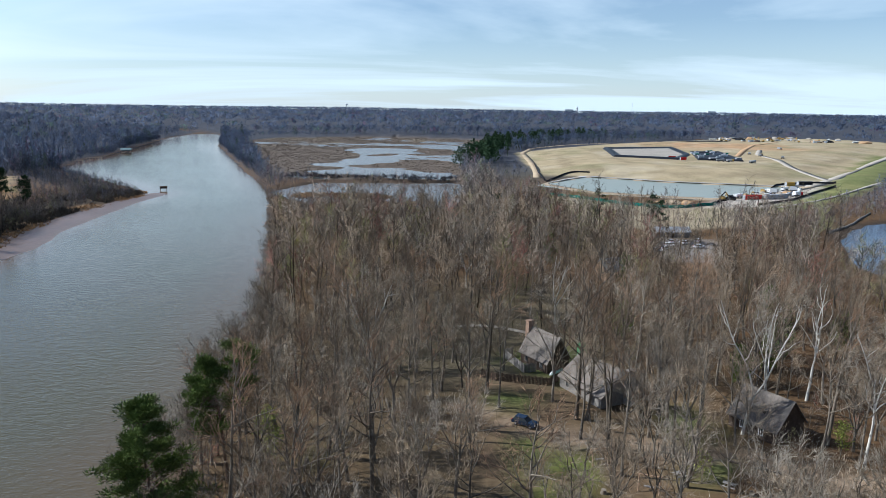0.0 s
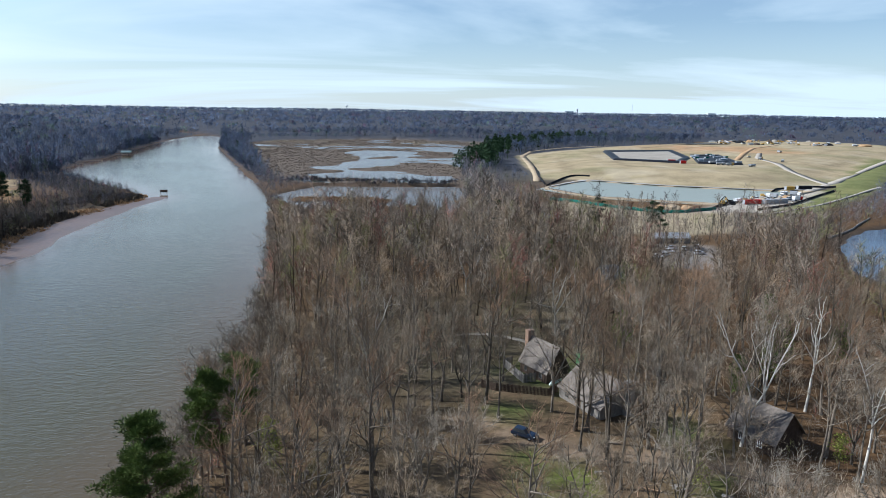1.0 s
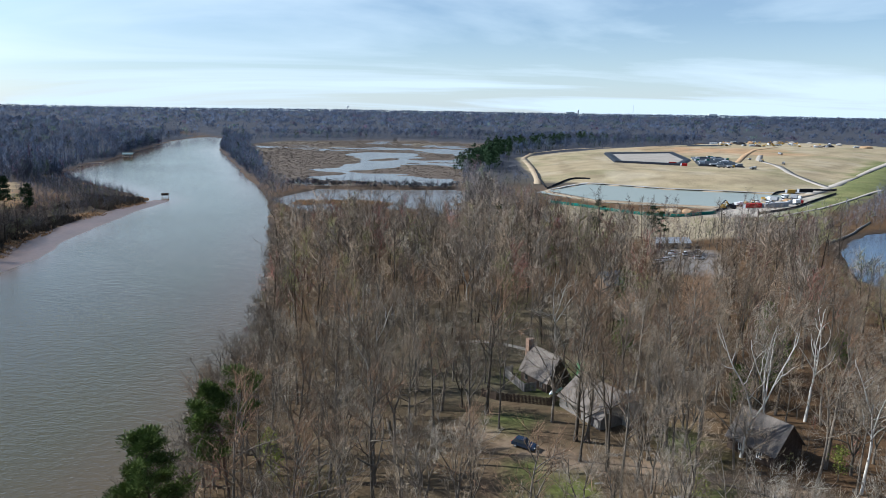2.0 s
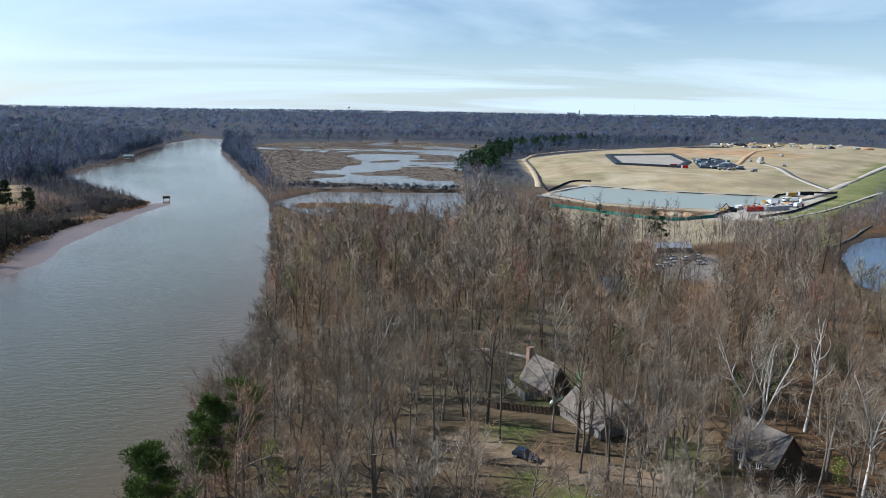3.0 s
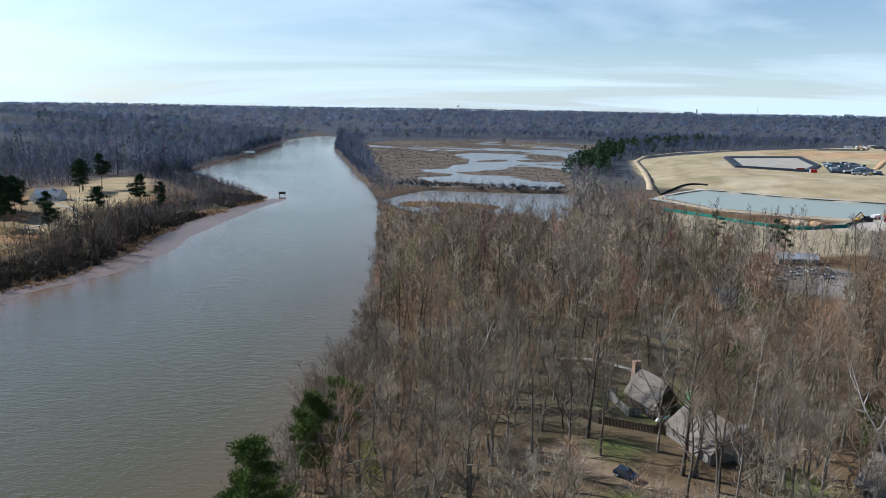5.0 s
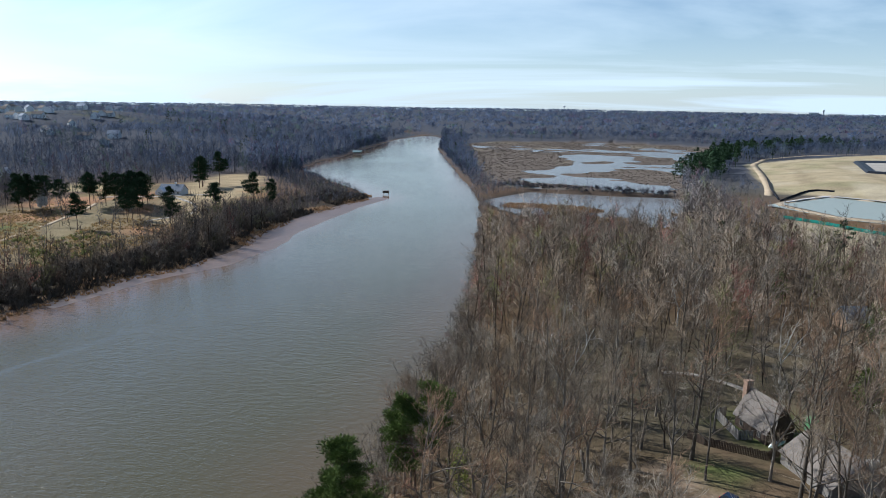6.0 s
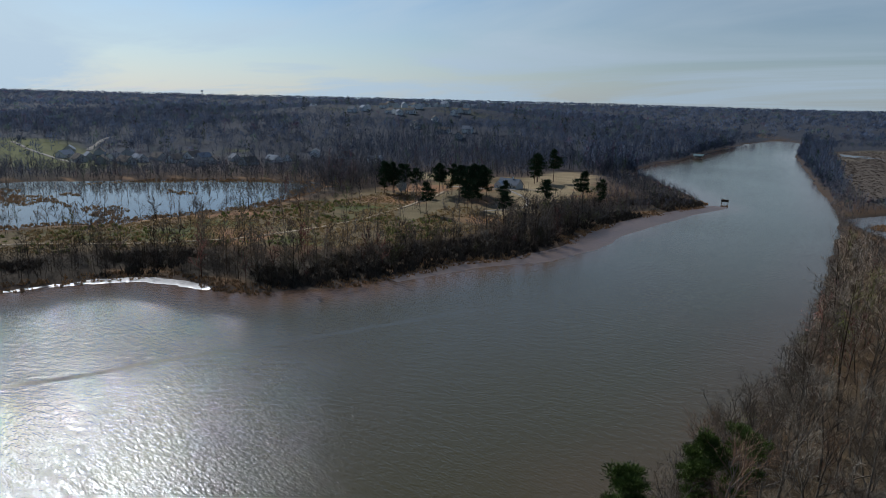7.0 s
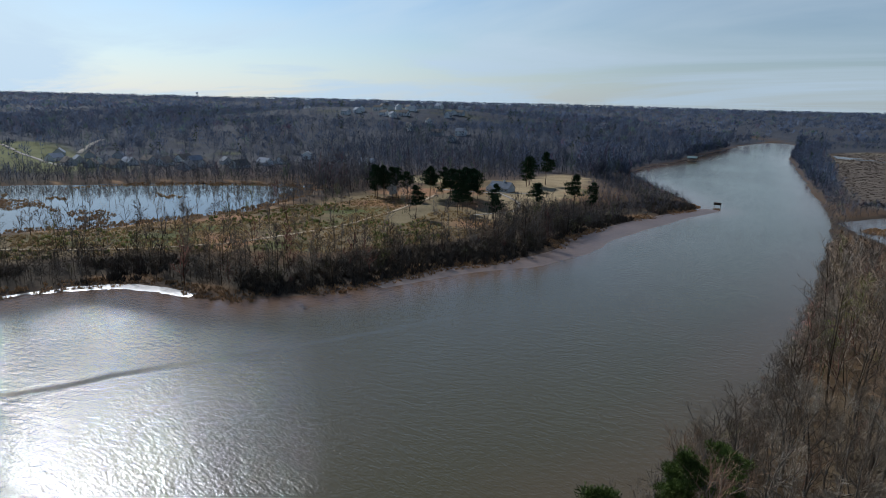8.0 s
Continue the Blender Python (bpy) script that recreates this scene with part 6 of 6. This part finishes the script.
# ---------------------------------------------------------------- reeds, shrubs and dead trees
def tufts(name, xs, ys, zs, mat, label, category, tall, wide, blades, seed, lean=.5):
    shapes = []
    for k in range(4):
        s = Shape(seed + k)
        for b in range(blades):
            a, r = s.rng.uniform(0, 6.283), s.rng.uniform(0, wide)
            p = Vector((math.cos(a) * r, math.sin(a) * r, -.1))
            s.twig(p, p + Vector((s.rng.gauss(0, lean), s.rng.gauss(0, lean), tall * s.rng.uniform(.6, 1.2))), wide * .28)
        shapes.append(s.arrays())
    r = np.random.default_rng(seed)
    v, f, c, n = scatter(shapes, xs, ys, zs, r.uniform(.6, 1.3, len(xs)), np.ones((len(xs), 3)), r)
    return tagged(mesh_object(name, v, f, mat), label, category, kind="stuff")


rx, ry = R.uniform(-300, -165, 26000), R.uniform(20, 470, 26000)
rd = outside(RIVER, rx, ry)
k = (rd > -3.5) & (rd < 7) & (fbm(rx, ry, 16, 61) > -.12)
tufts("bank_reeds", rx[k], ry[k], np.maximum(ground(rx[k], ry[k]), .05), M_REED, "orange-brown dead reeds along the muddy bank", "reeds", 1.0, .7, 7, 900)
rx, ry = R.uniform(-520, -355, 9000), R.uniform(20, 300, 9000)
k = (outside(WETLAND, rx, ry) < 6) & ((fbm(rx, ry * 2, 60, 62) > .22) | (outside(WETLAND, rx, ry) > -10))
tufts("wetland_reeds", rx[k], ry[k], np.maximum(ground(rx[k], ry[k]), .0), M_REED, "brown reed islands in the flooded wetland", "reeds", 1.0, 1.0, 6, 910)
rx, ry = R.uniform(-360, 90, 24000), R.uniform(545, 1390, 24000)
gz = marsh_level(rx, ry)
k = (outside(MARSH, rx, ry) < 0) & (gz > .04)
M_SEDGE = material("brown_sedge", (0.135, 0.108, 0.082), 0.9, 0.02, 0.4, by_island=0.3)
tufts("marsh_reeds", rx[k][:9000], ry[k][:9000], gz[k][:9000], M_SEDGE, "brown marsh grass on the tidal flats", "reeds", 0.5, 1.9, 5, 920)
rx, ry = R.uniform(-100, 12, 5000), R.uniform(388, 470, 5000)
k = (outside(CREEK, rx, ry) < 2) & (fbm(rx, ry, 34, 65) > .12)
tufts("creek_reeds", rx[k], ry[k], 0 * rx[k] + .05, M_REED, "tan reed bars along the shallow creek", "reeds", .9, .9, 6, 925)
sx_, sy_ = R.uniform(-350, -215, 1500), R.uniform(30, 260, 1500)
k = (outside(MEADOW, sx_, sy_) < 0) & (fbm(sx_, sy_, 30, 63) > -.1) & (outside(LAWN_LOW, sx_, sy_) > 3) & (along([(-322, 76), (-300, 102), (-289, 121), (-273, 151), (-275, 187), (-280, 224), (-300, 272)], sx_, sy_) > 3)
tufts("young_pines", sx_[k], sy_[k], ground(sx_[k], sy_[k]), M_SHRUB, "small olive-green young pines on the meadow", "shrubs", 1.4, .7, 20, 930, .4)
hx, hy = R.uniform(-372, -215, 14000), R.uniform(-10, 330, 14000)
k = (outside(MEADOW, hx, hy) < 3) & (outside(LAWN_LOW, hx, hy) > 2) & (outside(LAWN, hx, hy) > 2) & (fbm(hx, hy, 22, 64) > -.15)
M_HAY = material("dry_meadow_grass", (0.24, 0.165, 0.078), 0.9, 0.03, 0.45, by_island=0.4)
lit_through(M_HAY, 0.5)
tufts("meadow_grass", hx[k], hy[k], ground(hx[k], hy[k]), M_HAY, "tall dry golden grass on the meadow", "grass", .9, .9, 6, 940, .4)
ux, uy = R.uniform(-330, -168, 16000), R.uniform(-20, 460, 16000)
ud = outside(RIVER, ux, uy)
k = (ud > 2) & (ud < 32) & (outside(LAWN, ux, uy) > 2) & (fbm(ux, uy, 30, 66) > -.2)
M_BRAMBLE = material("dark_bramble", (0.085, 0.068, 0.050), 0.9, 0.05, 0.4, by_island=0.35)
tufts("bramble", ux[k][:3600], uy[k][:3600], ground(ux[k][:3600], uy[k][:3600]), M_BRAMBLE, "dark leafless bramble under the bank trees", "bramble", 2.2, 1.1, 13, 945, .8)
ribbon("meadow_path", [(-345, 30), (-322, 76), (-300, 102), (-289, 121), (-276, 151), (-276, 187), (-281, 224), (-300, 272), (-330, 335)], 2.6, M_TRACK, "sandy path across the meadow", lift=.12, step=4)
ribbon("club_drive", [(-345, 352), (-320, 356), (-300, 366), (-290, 378), (-282, 390)], 2.6, M_GRAVEL, "pale drive on the lawn", lift=.14, step=4)
ribbon("lawn_path", [(-300, 366), (-270, 352), (-255, 330), (-262, 300)], 2.2, M_GRAVEL, "pale path on the lawn", lift=.13, step=4)
# scattered bare trees on the meadow and round the pond
tx, ty = [], []
for i in range(240):
    x, y = R2.uniform(-372, -220), R2.uniform(-20, 300)
    e = outside(WETLAND, np.array([x]), np.array([y]))[0]
    if outside(MEADOW, np.array([x]), np.array([y]))[0] < 4 and (4 < e < 34 or R2.random() < .22):
        tx.append(x); ty.append(y)
woods("meadow_trees", "dark bare trees scattered over the meadow", [simple_tree(460 + k, 10 + 2 * (k % 3), 150, .045, 1.7, low=.28, wide=.34, sticks=9) for k in range(5)], np.array(tx), np.array(ty), .7, 1.1, 7)
snag_kinds = [tree_thing("dead_tree", bare_crown(950 + k, 9 + 2 * k, limbs=5 + k, subs=3, twigs=3, fine=0, low=.4, spread_=.25), M_BARK, M_TWIG, "leafless dead tree standing in the flooded wetland", "dead tree", "dead trees in the wetland") for k in range(3)]
n = 0
while n < 95:
    x, y = R2.uniform(-560, -360), R2.uniform(20, 300)
    e = outside(WETLAND, np.array([x]), np.array([y]))[0]
    if e > -2 or (e < -22 and x > -470 and R2.random() < .85):
        continue
    m = pose(x, y, -.6, R2.uniform(-6, 6), R2.uniform(-6, 6), R2.uniform(0, 360)) @ Matrix.Diagonal((1, 1, R2.uniform(.7, 1.2), 1))
    if n < 3:
        snag_kinds[n].matrix_world = m
    else:
        copy_thing(snag_kinds[n % 3], m)
    n += 1


def leafy(name, x, y, h, mat, label, seed, puffs=60, per=26, leaf=.28, low=.35, reach=.3):
    trunk, crown = Shape(seed), Shape(seed + 1)
    trunk.limb([Vector((0, 0, -.3)), Vector((.1, 0, h * .4)), Vector((0, .15, h * .85))], [h * .016, h * .011, .03], 6)
    for p in range(puffs):
        f = low + (1 - low) * crown.rng.random()
        a = crown.rng.uniform(0, 6.283)
        rr = h * reach * math.sqrt(crown.rng.random()) * math.sin(math.pi * (.15 + .8 * (f - low) / (1 - low)))
        c = Vector((math.cos(a) * rr, math.sin(a) * rr, f * h))
        if p % 4 == 0:
            trunk.limb([Vector((0, 0, h * f * .6)), c], [.06, .015], 3)
        for q in range(per):
            d = Vector((crown.rng.gauss(0, 1), crown.rng.gauss(0, 1), crown.rng.gauss(.2, 1)))
            o = c + d * .07 * h * .6
            crown.twig(o, o + d.normalized() * leaf, leaf * .45)
    t = tree_thing(name, (trunk.arrays(), crown.arrays()), M_BARK, mat, label, "tree")
    t.matrix_world = pose(x, y, place_z(x, y) - .1)
    return t


leafy("blossom_tree", -338, 303, 9.5, M_BLOSSOM, "white blossoming tree beside the pines", 971, 90, 22, .6)
for i, (x, y, h) in enumerate(((-27.5, 97, 9), (-29, 103, 8), (-48, 205, 12), (-50, 232, 12), (40, 92, 5), (66, 100, 6))):
    leafy("budding_tree", x, y, h, M_BUD, "small tree with yellow-green opening leaves", 980 + 3 * i, 40, 12, .3)
for i, (x, y, h) in enumerate(((58, 205, 11), (86, 168, 11), (72, 138, 10), (78, 146, 12), (45, 158, 9), (62, 130, 8), (95, 150, 9), (40, 240, 11))):
    leafy("evergreen_tree", x, y, h, M_NEEDLE, "dark green broad evergreen among bare trees", 1000 + 3 * i, 70, 24, .45, low=.12, reach=.27)
for i, (x, y, h) in enumerate(((68, 290, 22), (92, 290, 20), (94, 285, 18), (25, 292, 19))):
    t = tree_thing("pine_tree", pine_shapes(1040 + i, h, 16, 7, .5, .17, per=9, needle=.8, width=.12), M_PINEBARK, M_NEEDLES_FAR, "dark green pine above the bare woods", "pine tree", "pines in the wood")
    t.matrix_world = pose(x, y, place_z(x, y) - .1)
for i, (x, y, h) in enumerate(((53, 107.5, 27), (61, 116, 25), (72, 122, 27), (-16, 138, 22), (67.5, 96, 24), (30, 168, 20), (-22, 190, 19), (8, 205, 20))):
    pale = tree_thing("sycamore", bare_crown(1100 + 9 * i, h, limbs=10, subs=5, twigs=4, fine=5, low=.34, spread_=.36, lean=.12, thick=.74, stems=2 + i % 2, crook=.42, pale_to=1 + i % 2), M_WHITEBARK, M_TWIG, "pale white-barked sycamore among darker bare trees", "tree", "sycamores")
    pale.matrix_world = pose(x, y, place_z(x, y) - .1, 0, 0, 50 * i)


# ---------------------------------------------------------------- houses across the river
club = gable_house("house", -306, 376, 8, 16, 9, 3.0, 6.8, M_SIDING, M_BLUEROOF, "white house with a slate-blue roof on the lawn", windows=((-.35, 1.2), (-.12, 1.2), (.2, 1.2), (.38, 1.2)), chimneys=((2, 0, .9, .9, 8.2, M_WHITE, "white chimney"),))
bm = bmesh.new(); solid(bm, [(-3, 0), (3, 0), (3, 2.8), (0, 5.4), (-3, 2.8)], -8, 0); bm.transform(pose(-5, 0, 0, 0, 0, 90))
part("wing", bm, M_SIDING, club, "white gabled wing")
villa = gable_house("house", -599, 413, -38, 16, 9, 6.0, 8.5, M_WHITE, M_BLUEROOF, "large white two-storey house at the foot of the hill", windows=((-.4, 1.1), (-.24, 1.1), (-.08, 1.1), (.12, 1.1), (.28, 1.1), (.42, 1.1)), storeys=2)
styles = [gable_house("house", -700, 262, -30, 14, 10, 3.4, 7.2, M_SIDING, M_BLUEROOF, "pale suburban house with a grey roof at the wood's edge", group="suburban houses"),
          gable_house("house", -640, 300, -60, 17, 10, 3.2, 7.6, M_SIDING, M_SHINGLE, "pale suburban house with a grey roof at the wood's edge", group="suburban houses"),
          gable_house("house", -903, 724, -40, 13, 10, 5.8, 9.6, M_WHITE, M_BLUEROOF, "two-storey pale house on the wooded hill", storeys=2, windows=((-.35, 1.1), (0, 1.1), (.35, 1.1)), group="suburban houses"),
          gable_house("house", -900, 756, 20, 15, 9, 5.6, 9.0, M_SIDING, M_SHINGLE, "two-storey pale house on the wooded hill", storeys=2, windows=((-.35, 1.1), (0, 1.1), (.35, 1.1)), group="suburban houses")]
R3 = random.Random(21)
FOOT = [(-700, 205), (-655, 203), (-673, 217), (-631, 214), (-652, 232), (-617, 229), (-632, 246), (-717, 241), (-749, 223), (-613, 270), (-622, 302), (-587, 295), (-598, 322), (-563, 317), (-571, 347), (-579, 370), (-575, 273), (-569, 430), (-525, 432), (-640, 267)]
HILL = [(-1167, 797), (-1169, 839), (-1172, 907), (-897, 780), (-820, 720), (-892, 841), (-1016, 988), (-760, 740), (-882, 939), (-800, 850), (-1183, 1121), (-1006, 1180), (-1077, 957), (-960, 880), (-940, 820), (-1000, 850), (-850, 790), (-1050, 900), (-980, 930), (-920, 900), (-860, 860), (-591, 618), (-611, 655), (-640, 640), (-720, 1165), (-735, 1180), (-888, 703), (-842, 721), (-782, 804), (-745, 685), (-885, 678), (-805, 842), (-912, 990), (-821, 744), (-903, 804), (-728, 674)]
for i, (x, y) in enumerate(FOOT + HILL):
    src = styles[i % 2] if i < len(FOOT) else styles[2 + i % 2]
    copy_thing(src, pose(x, y, place_z(x, y) - .25, 0, 0, R3.uniform(-75, 30)))
ribbon("village_road", [(-874, 201), (-838, 200), (-790, 196), (-731, 196), (-654, 195), (-634, 200)], 4, M_GRAVEL, "pale road between the suburban houses", lift=.3)
ribbon("village_street", [(-756, 243), (-798, 262), (-846, 287), (-880, 309)], 6, M_GRAVEL, "pale street climbing between the houses", lift=.3)

# landmarks on the skyline
def skyline_block(x, y, sx, sy, sz, base, label, mats):
    root = thing("building", x, y, base)
    one_box("wall", mats[0], root, 0, 0, -30, sx, sy, sz + 30)
    one_box("roof", mats[1], root, 0, 0, sz, sx + 1, sy + 1, 1.0)
    for i in range(5):
        one_box("window", M_GLASS, root, -sx * .4 + sx * .2 * i, -sy / 2 - .1, sz * .5, sx * .1, .3, sz * .25)
    return tagged(root, label, "building")


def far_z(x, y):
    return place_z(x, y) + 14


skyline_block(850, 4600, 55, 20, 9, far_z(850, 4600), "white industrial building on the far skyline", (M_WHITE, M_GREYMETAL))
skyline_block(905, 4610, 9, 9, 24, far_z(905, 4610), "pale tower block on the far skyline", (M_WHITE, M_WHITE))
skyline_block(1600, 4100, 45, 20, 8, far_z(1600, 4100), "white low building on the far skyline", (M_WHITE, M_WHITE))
mast = thing("radio_mast", 1240, 4500, place_z(1240, 4500))
for i in range(6):
    bm = bmesh.new(); post(bm, 0, 0, 12 * i, 12 * i + 12, 1.0 - .1 * i); part("section", bm, M_GREYMETAL, mast)
tagged(mast, "thin grey radio mast on the skyline", "mast")
def water_tower(x, y, top):
    root = thing("water_tower", x, y, place_z(x, y))
    bm = bmesh.new(); post(bm, 0, 0, 0, top, 2.2); part("column", bm, M_WHITE, root)
    bm = bmesh.new(); bmesh.ops.create_uvsphere(bm, u_segments=16, v_segments=10, radius=9, matrix=Matrix.Translation((0, 0, top)) @ Matrix.Diagonal((1, 1, .6, 1)))
    part("tank", bm, M_WHITE, root)
    return tagged(root, "white water tower above the distant woods", "water tower")


water_tower(-640, 4720, 34)
water_tower(-4180, 2010, 34)
